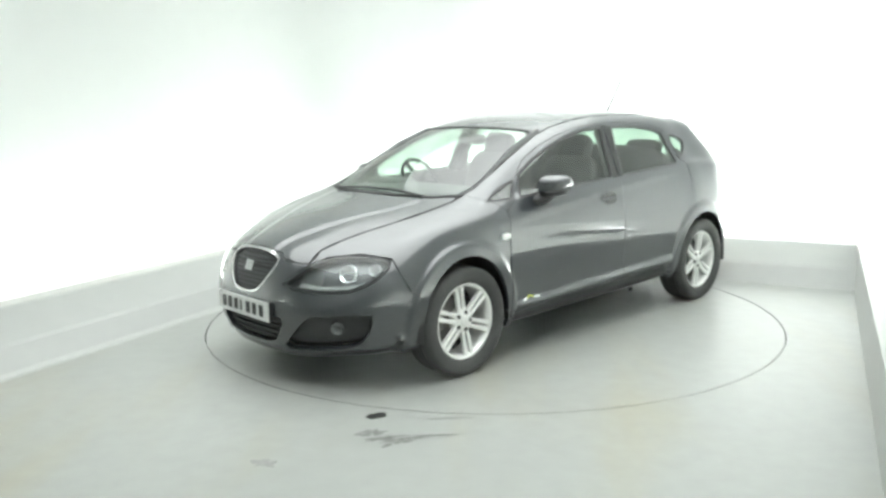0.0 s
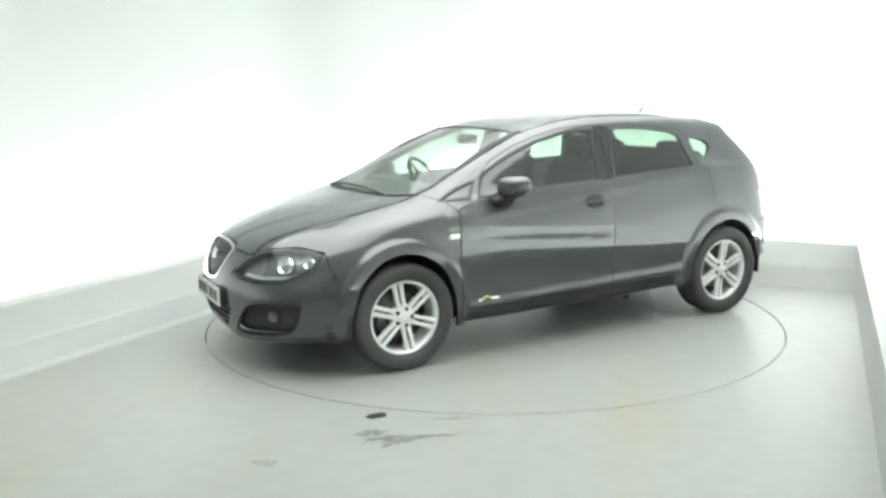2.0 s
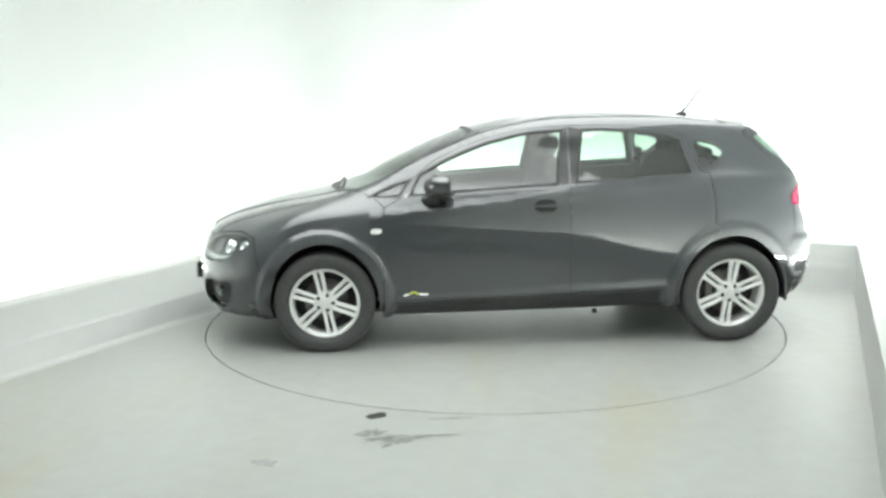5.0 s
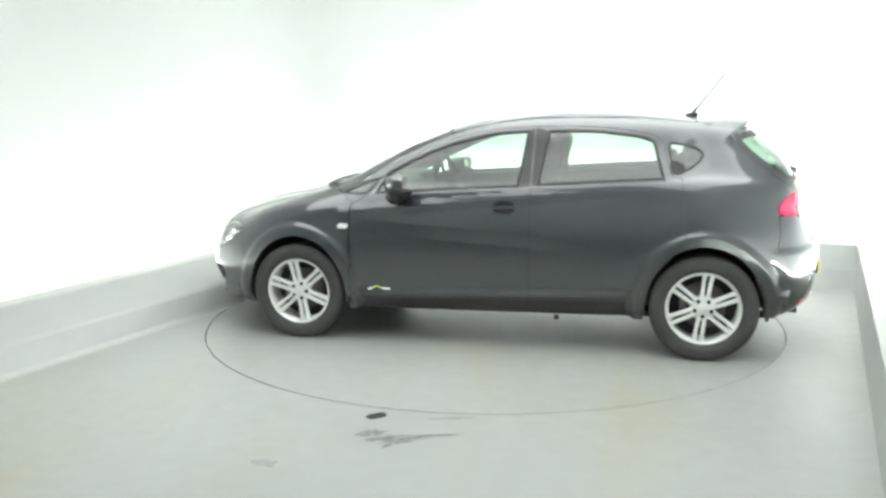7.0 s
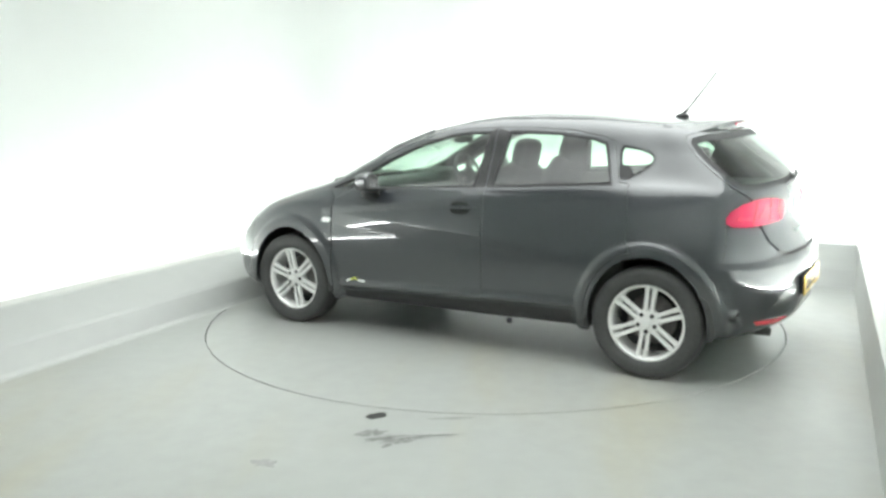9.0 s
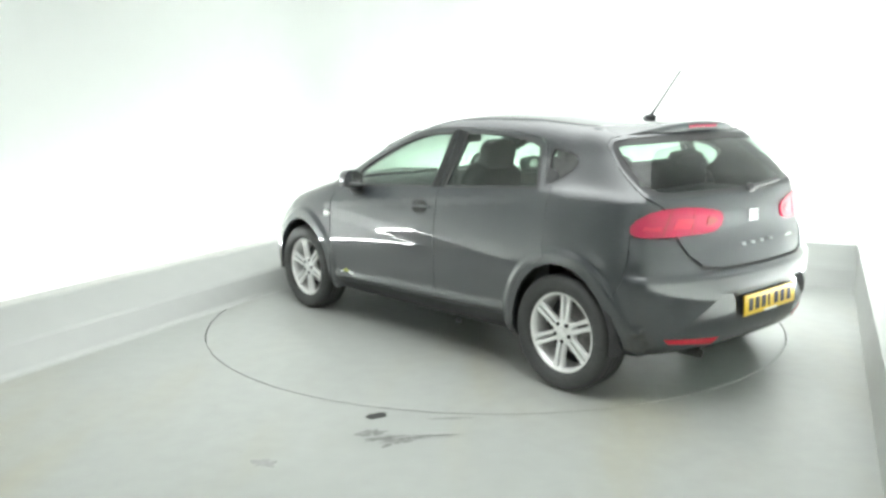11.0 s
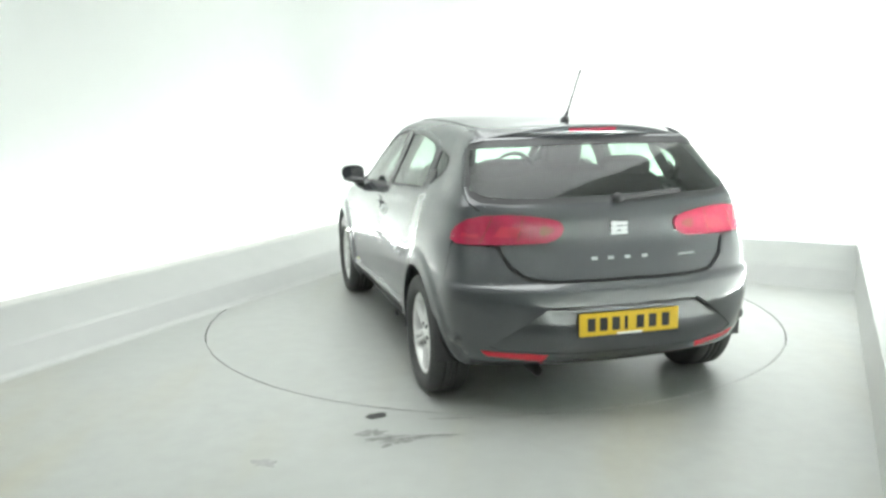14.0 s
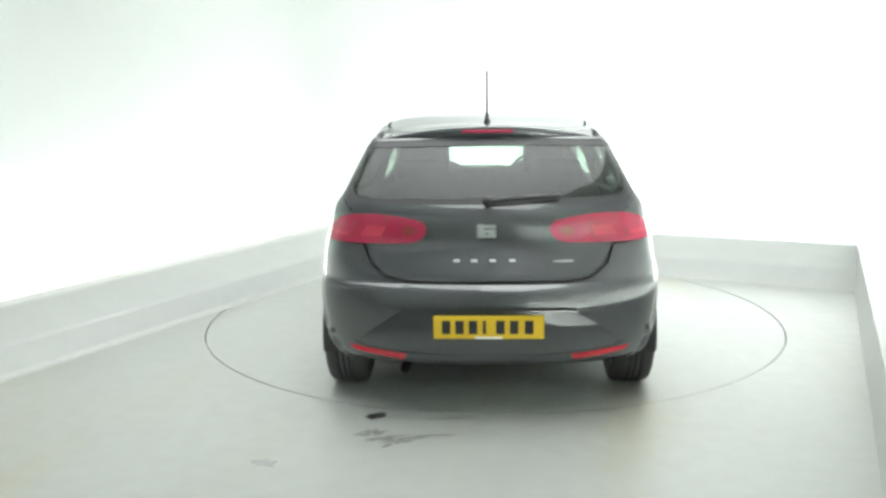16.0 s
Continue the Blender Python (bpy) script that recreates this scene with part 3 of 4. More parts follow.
REAR_DOOR = [(-.25, .29), (-.255, 1.03), (-.262, 1.380), (-.5, 1.382), (-.76, 1.368), (-.96, 1.332), (-1.02, 1.305), (-1.088, 1.085), (-1.145, 1.075), (-1.168, .86), (-1.16, .78)] + [p for p in arch(-1.287, 76, 8, 0.03, 8)] + [(-.918, .292)]


def half_car(flip):
    top = top_to_side(SCREEN_EDGE + ROOF_EDGE)
    side = [(.9165, .262), (.9165, .76), (.908, .905), (.97, .957)] + top_to_side([(1.07, .627)]) + top + around_to_side("R", HATCH_SIDE) + around_to_side("R", [(.60, .90), (.70, .878)] + TAIL_SEAM) + arch(-1.287, 148, 0) + [(-.949, .262)]
    body = panel("body_side", "L", side, M_PAINT, car, [FRONT_DOOR, REAR_DOOR, QUARTER, TRIANGLE], flip=flip, thick=0.03)
    pane("quarter_window", "L", QUARTER, body, flip)
    seal(QUARTER, "L", body, 0.012, flip)
    pane("quarter_window", "L", TRIANGLE, body, flip)
    seal(TRIANGLE, "L", body, 0.018, flip)
    for name, outline, glass in (("front_door", FRONT_DOOR, FRONT_GLASS), ("rear_door", REAR_DOOR, REAR_GLASS)):
        door = panel(name, "L", outline, M_PAINT, car, [glass], flip=flip, thick=0.03, step=0.018, folds=FOLDS)
        pane("window", "L", glass, door, flip)
        seal(glass, "L", door, 0.016, flip)
        # the gloss black cover of the pillar between the windows
        if name == "front_door":
            cover = [(-.180, 1.020), (-.2475, 1.024), (-.2555, 1.372), (-.228, 1.356)]
        else:
            cover = [(-.2625, 1.024), (-.290, 1.028), (-.349, 1.356), (-.2695, 1.372)]
        panel("pillar_cover", "L", cover, M_GLOSSBLACK, door, (), 0.0025, 0.0, 0.003, 0.03, flip, "gloss black window pillar")
        if name == "rear_door":
            grip = rounded([(-1.068, 1.17), (-1.085, 1.10), (-1.125, 1.098), (-1.165, 1.135), (-1.12, 1.175)], 1)
            panel("door_handle", "L", grip, M_BLACK, door, (), 0.004, 0.0, 0.012, 0.03, flip, "black handle hidden at the window corner")
            continue
        hx = -0.095
        # black oval laid on the door paints the shaded cup behind the handle
        cup = rounded([(hx + .075, .888), (hx + .045, .856), (hx - .045, .856), (hx - .08, .892), (hx - .045, .934), (hx + .045, .934)], 2)
        panel("handle_shade", "L", cup, M_GLOSSBLACK, door, (), 0.005, 0.0, 0.006, 0.02, flip)
        bar = rounded([(hx + .10, .886), (hx - .115, .889), (hx - .12, .906), (hx + .09, .903)], 1)
        panel("door_handle", "L", bar, M_PAINT, door, (), 0.022, 0.0, 0.016, 0.05, flip)
    fender = [(.918, .29), (.9175, .76), (.909, .905), (.972, .957)] + top_to_side(HOOD_EDGE) + around_to_side("F", [(.376, .694), (.463, .728), (.631, .744), (.79, .722), (.835, .64), (.885, .55)]) + arch(1.287, 27, 178)
    fen = panel("front_fender", "L", fender, M_PAINT, car, flip=flip, thick=0.03, step=0.018)
    rep = rounded([(.995, .745), (.925, .745), (.92, .775), (.985, .778)], 1)
    panel("side_repeater", "L", rep, M_WHITE, fen, (), 0.006, 0.0, 0.008, 0.05, flip, "clear white side indicator lens")
    sill = [(.93, .262), (-.945, .262), (-.94, .232), (.93, .215)]
    panel("sill", "L", sill, M_PAINT, car, flip=flip, thick=0.03, gap=0.002)
    s = -1 if flip else 1
    part("jacking_point", box_bm(.03, .02, .03, pose(-.42, s * .80, .212), .005), M_BLACK, car)
    # arch liners
    for cx in WHEELS_X:
        s = -1 if flip else 1
        v, f, n = [], [], 20
        for i in range(n + 1):
            a = math.pi * (-0.04 + 1.08 * i / n)
            for yy, g in ((0.50, 0.02), (0.855, 0.02), (0.866, -0.004)):
                v.append((cx + (0.345 + g) * math.cos(a), s * yy, 0.31 + (0.385 + g) * math.sin(a)))
        for i in range(n):
            for j in range(2):
                k = i * 3 + j
                f.append((k, k + 1, k + 4, k + 3))
        k = len(v)
        v.append((cx, s * 0.50, 0.31))
        f += [(i * 3, (i + 1) * 3, k) for i in range(n)]
        mesh_ob("wheel_arch_liner", v, f, M_DARK, car)


def mirror_unit(flip):
    s = -1 if flip else 1
    bm = bmesh.new()
    bmesh.ops.create_uvsphere(bm, u_segments=28, v_segments=16, radius=1.0)
    for v in bm.verts:
        x, y, z = v.co
        q = lambda c, p: math.copysign(abs(c) ** p, c)
        x, y, z = q(x, .75), q(y, .7), q(z, .75)
        x = max(x, -0.25) if x < 0 else x
        v.co = (.555 + .095 * x - 0.03 * y, s * (.900 + .088 * y), 1.035 + (.062 - .012 * y) * z + 0.012 * y)
    house = part("door_mirror", bm, M_PAINT, car, "dark grey door mirror with black base", True)
    bm = bmesh.new()
    bmesh.ops.create_uvsphere(bm, u_segments=24, v_segments=12, radius=1.0)
    for v in bm.verts:
        x, y, z = v.co
        v.co = (.56 + .088 * x, s * (.893 + .083 * y), 0.992 + .026 * z + 0.01 * y)
    part("mirror_underside", bm, M_BLACK, house, "black plastic", True)
    bm = bmesh.new()
    steps = [((.60, .815, .945), .075, .035), ((.60, .845, .945), .06, .03), ((.585, .875, .965), .04, .022), ((.575, .90, .985), .04, .02)]
    rings = []
    for (cx, cy, cz), rx, rz in steps:
        rings.append([bm.verts.new((cx + rx * math.cos(a), s * cy, cz + rz * math.sin(a))) for a in np.linspace(0, 2 * math.pi, 16, endpoint=False)])
    for r0, r1 in zip(rings, rings[1:]):
        for i in range(16):
            bm.faces.new((r0[i], r0[(i + 1) % 16], r1[(i + 1) % 16], r1[i]))
    part("mirror_foot", bm, M_BLACK, house, "black plastic", True)
    bm = bmesh.new()
    bmesh.ops.create_circle(bm, cap_ends=True, segments=28, radius=1.0)
    for v in bm.verts:
        v.co = (.527, s * (.900 + .072 * math.copysign(abs(v.co.x) ** .7, v.co.x)), 1.037 + .045 * math.copysign(abs(v.co.y) ** .7, v.co.y))
    part("mirror_glass", bm, M_CHROME, house, "silvered mirror glass")


def wheel(x, s, phase):
    """A road wheel: six twin spokes, five bolts; the outside faces +y before turning."""
    w = lathe("wheel", [(.205, -.09), (.20, -.05), (.198, .02), (.205, .062), (.216, .074), (.222, .072), (.222, .060)], M_ALLOY, car, 72, label="silver alloy wheel with six twin spokes and a black tyre")
    w.matrix_local = Matrix.Translation((x, s * 0.765, 0.314)) @ (Matrix() if s > 0 else Matrix.Rotation(math.pi, 4, "Z"))
    tyre = [(.212, -.10), (.235, -.108), (.275, -.108), (.302, -.098), (.3135, -.082), (.316, -.05), (.316, -.034), (.309, -.033), (.309, -.027), (.3165, -.026), (.317, -.004), (.309, -.003), (.309, .003), (.317, .004), (.3165, .026), (.309, .027), (.309, .033), (.316, .034), (.316, .05), (.3135, .082), (.302, .097), (.292, .103), (.287, .1045), (.275, .106), (.25, .104), (.235, .098), (.222, .085), (.215, .07)]
    lathe("tyre", tyre, M_TYRE, w, 80, label="black rubber tyre")
    lathe("rim_lip", [(.196, .05), (.205, .076), (.213, .081), (.220, .079), (.222, .07)], M_ALLOY, w, 72)
    lathe("hub", [(.0, .070), (.045, .068), (.068, .060), (.078, .045), (.075, .02)], M_ALLOY, w, 40)
    lathe("centre_cap", [(.0, .0765), (.02, .0765), (.027, .074), (.029, .066)], M_ALLOY, w, 28)
    lathe("brake_disc", [(.0, -.01), (.06, -.005), (.065, -.03), (.14, -.03), (.14, -.045)], M_DISC, w, 48)
    # added dark disc, in place of the shade between the spokes
    lathe("spoke_gap_shade", [(.0, -.06), (.198, -.06)], M_DARK, w, 40)
    bm = box_bm(.05, .05, .11, pose(.11, -.03, 0), .012)
    part("brake_caliper", bm, M_DISC, w)
    for k in range(6):
        a0 = radians(phase + 60 * k)
        v, f = [], []
        for side in (-1, 1):
            base = len(v)
            for r, half, off, y in ((.05, .013, .0150, .062), (.08, .0115, .0175, .066), (.12, .0112, .0190, .068), (.17, .0118, .0200, .07), (.208, .0150, .0215, .074)):
                for dx, dy in ((-half, -.022), (-half, -.003), (-half * .6, .0), (half * .6, .0), (half, -.003), (half, -.022)):
                    c = side * off + dx
                    v.append((r * math.cos(a0) - c * math.sin(a0), y + dy, r * math.sin(a0) + c * math.cos(a0)))
            for i in range(4):
                for j in range(5):
                    q = base + i * 6 + j
                    f.append((q, q + 1, q + 7, q + 6))
        sp = mesh_ob("spoke", v, f, M_ALLOY, w, smooth=False)
    for k in range(5):
        a = radians(phase + 30 + 72 * k)
        b = lathe("wheel_bolt", [(.0, .0705), (.0105, .0705), (.0115, .068), (.0115, .05)], M_DARK, w, 12)
        b.location = (.05 * math.cos(a), 0, .05 * math.sin(a))
    return w


def front_end():
    nose = NOSE_LINE + [(0, .749)]
    low_l = NOSE_ARCH + [(NOSE_ARCH[-1][0] - .01, .225), (.85, .21), (.62, .195), (.35, .178), (0, .172)]
    half = list(reversed(nose)) + [(.374, .690), (.315, .632), (.258, .585), (.327, .560), (.472, .547), (.603, .559), (.709, .607), (.776, .668), (.79, .718), (.835, .64), (.885, .55)] + low_l
    fog = rounded([(.235, .222), (.323, .325), (.40, .418), (.50, .437), (.62, .443), (.715, .440), (.676, .313), (.604, .255), (.417, .230)], 1)
    intake = rounded(mirrored([(0, .415), (.20, .41), (.275, .395), (.235, .31), (.185, .252), (0, .235)]), 1)
    fog_r = [(-a, b) for a, b in fog]
    bumper = panel("front_bumper", "F", mirrored(half), M_PAINT, car, [GRILLE, intake, fog, fog_r], thick=0.03)
    panel("air_intake", "F", inset(intake, -.02), M_MESH, bumper, (), -0.035, 0, 0.01, 0.05, label="black plastic lower air intake")
    for z in (.275, .31, .345, .38):
        w = .17 + (z - .25) * .62
        panel("intake_slat", "F", mirrored([(0, z + .006), (w, z + .006), (w, z - .006), (0, z - .006)]), M_BLACK, bumper, (), -0.018, 0, 0.012, 0.06)
    for sgn in (1, -1):
        shape = [(sgn * a, b) for a, b in fog]
        panel("fog_lamp_recess", "F", inset(shape, -.015), M_BLACK, bumper, (), -0.045, 0, 0.01, 0.05, label="black fog lamp recess")
        p, n = lay("F", sgn * .533, .352)
        lamp = lathe("fog_lamp", [(.0, .0), (.02, .004), (.026, .010), (.034, .012), (.036, .0), (.036, -.03)], M_HLBACK, bumper, 28)
        lamp.matrix_local = Matrix.Translation(p - n * 0.038) @ n.to_track_quat("Y", "Z").to_matrix().to_4x4()
    grille = panel("grille", "F", inset(GRILLE, -.01), M_MESH, bumper, (), -0.022, 0, 0.01, 0.05, label="dark mesh grille in a chrome frame")
    panel("grille_frame", "F", inset(GRILLE, -.006), M_CHROME, grille, [inset(GRILLE, .005)], 0.004, 0, 0.02, 0.03, label="thin chrome frame")
    for i in range(9):
        z = .545 + i * .022
        w = min(.185, .085 + (z - .525) * .95)
        panel("grille_bar", "F", mirrored([(0, z + .0035), (w, z + .0035), (w, z - .0035), (0, z - .0035)]), M_BLACK, grille, (), -0.012, 0, 0.008, 0.08)
    emblem("F", 0.0, .655, .034, .030, grille)
    plate = front_plate("F", 0.0, .432, M_WPLATE, bumper)
    for flip in (False, True):
        back = panel("headlight", "F", inset(HEAD, -.006), M_HLBACK, car, (), -0.045, 0, 0.01, 0.04, flip, "clear headlight with twin reflectors")
        panel("headlight_lens", "F", HEAD, M_LENS, back, (), 0.002, 0.002, 0.03, 0.04, flip)
        panel("headlight_rim", "F", inset(HEAD, -.004), M_BLACK, back, [inset(HEAD, .008)], -0.002, 0, 0.035, 0.04, flip)
        panel("headlight_trim", "F", [(.34, .580), (.47, .570), (.60, .580), (.67, .612), (.59, .600), (.46, .590), (.36, .602)], M_REFLECTOR, back, (), -0.022, 0, 0.012, 0.03, flip)
        for a, z, r in ((.568, .655, .046), (.70, .672, .030)):
            p, n = lay("F", a, z)
            s = -1 if flip else 1
            p, n = Vector((p.x, s * p.y, p.z)), Vector((n.x + .6, s * n.y, n.z)).normalized()
            cup = lathe("reflector_bowl", [(.0, -.020), (r * .35, -.018), (r * .7, -.008), (r, .010), (r * 1.08, .012), (r * 1.1, -.02)], M_REFLECTOR, back, 28)
            cup.matrix_local = Matrix.Translation(p - n * 0.034) @ n.to_track_quat("Y", "Z").to_matrix().to_4x4()
    # bonnet
    edge = [(p.x, p.y) for p in (lay("F", a, z + .003)[0] for a, z in NOSE_LINE)]
    tip = lay("F", 0, .752)[0]
    half = [(1.275, 0), (1.265, .2), (1.205, .45), (1.115, .608)] + [(x, y - .003) for x, y in HOOD_EDGE[1:]] + edge + [(tip.x, 0)]
    panel("bonnet", "T", mirrored_y(half), M_PAINT, car, thick=0.03)
    half = [(1.27, 0), (1.26, .2), (1.2, .45), (1.11, .605), (1.075, .60), (1.17, .44), (1.225, .21), (1.24, 0)]
    panel("scuttle", "T", mirrored_y(half), M_BLACK, car, thick=0.03, gap=0, off=-0.006)
    screen = [(1.24, 0), (1.228, .21), (1.172, .44), (1.085, .598), (.98, .61), (.82, .60), (.656, .585), (.50, .565), (.36, .535), (.325, .49), (.355, .25), (.362, 0)]
    ws = panel("windscreen", "T", mirrored_y(screen), M_SCREEN, car, (), -0.003, 0.002, 0.005, 0.07)
    seal(mirrored_y(screen), "T", ws, 0.022)
    for s, tipx, tipy in ((1, 1.10, -.12), (-1, 1.14, .10)):
        a, b = lay("T", 1.215, s * .42)[0], lay("T", 1.20, s * .42 - s * .52)[0]
        rod("front_wiper", [a + Vector((0, 0, .012)), (a + b) / 2 + Vector((0, 0, .022)), b + Vector((0, 0, .01))], .007, M_BLACK, ws)


def rod(name, pts, r, mat, parent, label=""):
    cu = bpy.data.curves.new(name, "CURVE")
    cu.dimensions, cu.bevel_depth, cu.bevel_resolution, cu.use_fill_caps = "3D", r, 2, True
    sp = cu.splines.new("POLY")
    sp.points.add(len(pts) - 1)
    for q, p in zip(sp.points, pts):
        q.co = (*p, 1)
    tmp = bpy.data.objects.new(name, cu)
    me = bpy.data.meshes.new_from_object(tmp)
    me.materials.clear()
    me.materials.append(mat)
    me.shade_smooth()
    ob = new(name, me)
    ob.parent = parent
    if label:
        ob["label"] = label
    bpy.data.objects.remove(tmp)
    return ob


def emblem(dom, a, z, half_w, half_h, parent):
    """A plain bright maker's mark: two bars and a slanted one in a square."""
    p, n = lay(dom, a, z)
    side = Vector((0, 0, 1)).cross(n).normalized()
    up = n.cross(side)
    m = Matrix((side, up, n)).transposed().to_4x4()
    m.translation = p + n * .003
    bm = bmesh.new()
    for yy, xx, w in ((half_h * .68, 0, half_w), (0, 0, half_w), (-half_h * .68, 0, half_w)):
        box_bm(2 * w, half_h * .5, .006, pose(xx, yy, 0), .0015, bm)
    box_bm(half_w * .6, half_h * 1.5, .005, pose(-half_w * .55, half_h * .3, 0), .0015, bm)
    box_bm(half_w * .6, half_h * 1.2, .005, pose(half_w * .55, -half_h * .3, 0), .0015, bm)
    ob = part("emblem", bm, M_BADGE, parent, "silver emblem")
    ob.matrix_local = m
    return ob


def front_plate(dom, a, z, mat, parent, stand=0.012):
    p, n = lay(dom, a, z)
    n = Vector((n.x, 0, n.z * .3)).normalized()
    side = Vector((0, 0, 1)).cross(n).normalized()
    up = n.cross(side)
    m = Matrix((side, up, n)).transposed().to_4x4()
    m.translation = p + n * stand
    plate = part("number_plate", box_bm(.52, .111, .008, Matrix(), .003), mat, parent, "yellow number plate" if mat is M_YPLATE else "white number plate")
    plate.matrix_local = m
    holder = part("plate_holder", box_bm(.50, .10, .03, pose(0, 0, -.018), .003), M_BLACK, plate)
    if mat is M_YPLATE:
        part("plate_strip", box_bm(.13, .010, .004, pose(0, -.0505, .0045)), M_WHITE, plate, "pale strip along the plate's lower edge")
    for k, x in enumerate((-.20, -.137, -.073, -.02, .055, .12, .19)):
        w = .016 if k == 3 else .040
        part("plate_mark", box_bm(w, .064, .003, pose(x, 0, .005)), M_INK, plate)
    return plate


def rear_end():
    hatch_half = [(0, .70), (.36, .697), (.45, .715), (.52, .77), (.565, .84), (.60, .93)] + list(reversed(HATCH_SIDE)) + [(0, 1.362)]
    glass = mirrored([(0, 1.052), (.375, 1.050), (.56, 1.049), (.67, 1.060), (.72, 1.085), (.765, 1.135), (.82, 1.21), (.862, 1.295), (.85, 1.322), (.76, 1.340), (.4, 1.348), (0, 1.350)])
    hatch = panel("tailgate", "R", mirrored(hatch_half), M_PAINT, car, [glass], thick=0.03)
    pane("rear_window", "R", glass, hatch, mat=M_BACKLIGHT)
    panel("window_border", "R", inset(glass, -.006), M_BLACK, hatch, [inset(glass, .03)], -0.0025, 0, 0.004, 0.05, label="black printed glass border")
    emblem("R", .008, .926, .046, .033, hatch)
    for k, a in enumerate((.145, .065, -.02, -.11)):
        p, n = lay("R", a, .790)
        m = n.to_track_quat("Z", "Y").to_matrix().to_4x4()
        m.translation = p + n * .002
        b = part("model_badge", box_bm(.030, .015, .004, Matrix(), .001), M_BADGE, hatch, "small chrome badge")
        b.matrix_local = m
    p, n = lay("R", -.34, .783)
    m = n.to_track_quat("Z", "Y").to_matrix().to_4x4()
    m.translation = p + n * .002
    part("model_badge", box_bm(.10, .008, .004, Matrix(), .001), M_BADGE, hatch, "small chrome badge").matrix_local = m
    # dark strip: the shade in the slot under the tailgate, put in as colour
    panel("slot_shade", "R", mirrored([(0, .707), (.36, .704), (.46, .722), (.54, .79), (.56, .80), (.47, .703), (.37, .684), (0, .688)]), M_DARK, hatch, (), -0.012, 0, 0.01, 0.05)
    # spoiler
    v, f = [], []
    ys = np.linspace(-.570, .570, 29)
    for y in ys:
        zr = lay("T", -1.36 + .10 * (abs(y) / .585) ** 2, y * .975)[0]
        tipx = -1.568 + .15 * (abs(y) / .585) ** 2.5
        thin = 1 - .8 * (abs(y) / .57) ** 4
        tipz = 1.411 - .072 * (abs(y) / .585) ** 2.2
        for x, z in ((zr.x, zr.z + .002), (zr.x * .5 + tipx * .5, (zr.z + tipz) / 2 + .008), (tipx + .014, tipz + .003), (tipx + .002, tipz), (tipx, tipz - .004), (tipx + .006, tipz - .006 - .038 * thin), (tipx + .012, tipz - .008 - .042 * thin), (tipx + .15, tipz - .008 - .032 * thin)):
            v.append((x, y, z))
    for i in range(28):
        for j in range(7):
            q = i * 8 + j
            f.append((q, q + 8, q + 9, q + 1))
    f += [tuple(range(8)), tuple(range(28 * 8 + 7, 28 * 8 - 1, -1))]
    sp = mesh_ob("roof_spoiler", v, f, M_PAINT, car)
    bm = box_bm(.012, .26, .016, pose(-1.565, 0, 1.388), .004)
    part("brake_light", bm, M_RED, sp, "red high-level brake light strip")
    # bumper
    half = [(0, .686), (.37, .683), (.462, .702), (.535, .762), (.578, .848), (.70, .862), (.79, .866)] + TAIL_SEAM[1:] + TAIL_ARCH[1:] + [(TAIL_ARCH[-1][0] - .012, .262), (.60, .275), (.40, .282), (0, .284)]
    well = mirrored([(0, .580), (.345, .576), (.60, .385), (.56, .368), (.30, .352), (0, .348)])
    bumper = panel("rear_bumper", "R", mirrored(half), M_PAINT, car, [well], thick=0.036)
    RECESS[0] = True
    panel("bumper_insert", "R", inset(well, -.010), M_PAINT, bumper, (), -0.002, 0, 0.01)
    front_plate("R", 0.0, .487, M_YPLATE, bumper, 0.016)
    RECESS[0] = False
    for sgn in (1, -1):
        r = [(sgn * a, z) for a, z in ((.36, .347), (.64, .362), (.62, .338), (.385, .316))]
        panel("reflector", "R", r, M_REFLEX, bumper, (), 0.0025, 0, 0.01, 0.02, label="red rear reflector")
    for flip in (False, True):
        lamp = panel("tail_light", "R", LAMP, M_RED, car, (), 0.010, 0, 0.03, 0.03, flip, "red tail light")
        for cut in ([(.655, .872), (.648, .872), (.60, .995), (.607, .995)], [(.50, .872), (.494, .872), (.47, 1.0), (.476, 1.0)]):
            panel("lamp_lens", "R", cut, M_SMOKE, lamp, (), 0.0112, 0, 0.003, 0.03, flip)
        inner = [(.60, .90), (.50, .897), (.48, .945), (.57, .95)]
        panel("lamp_lens", "R", inner, M_REDLIT, lamp, (), 0.0115, 0, 0.003, 0.03, flip)
        inner = rounded([(.40, .90), (.34, .915), (.33, .94), (.40, .955)], 1)
        panel("lamp_lens", "R", inner, M_SMOKE, lamp, (), 0.0125, 0, 0.004, 0.04, flip)
        panel("lamp_lens", "R", [(.74, .90), (.66, .895), (.655, .915), (.73, .92)], M_REDLIT, lamp, (), 0.0125, 0, 0.004, 0.04, flip)
    a, b = Vector((-1.875, .0, 1.068)), lay("R", -.36, 1.085)[0] + Vector((-.018, 0, .004))
    wip = rod("rear_wiper", [a, a * .55 + b * .45 + Vector((-.012, 0, .004)), b], .012, M_BLACK, hatch, "black rear wiper")
    lathe("wiper_hub", [(.0, .012), (.02, .010), (.026, -.02)], M_BLACK, wip, 20).matrix_local = Matrix.Translation(a) @ Matrix.Rotation(math.pi / 2, 4, "Z")
    pipe = lathe("exhaust_pipe", [(.0, .1), (.021, .1), (.022, .0), (.025, .0), (.025, .16)], M_PIPE, car, 24, label="short dark exhaust pipe")
    pipe.matrix_local = Matrix.Translation((-1.865, .412, .238)) @ Matrix.Rotation(-math.pi / 2, 4, "Z")


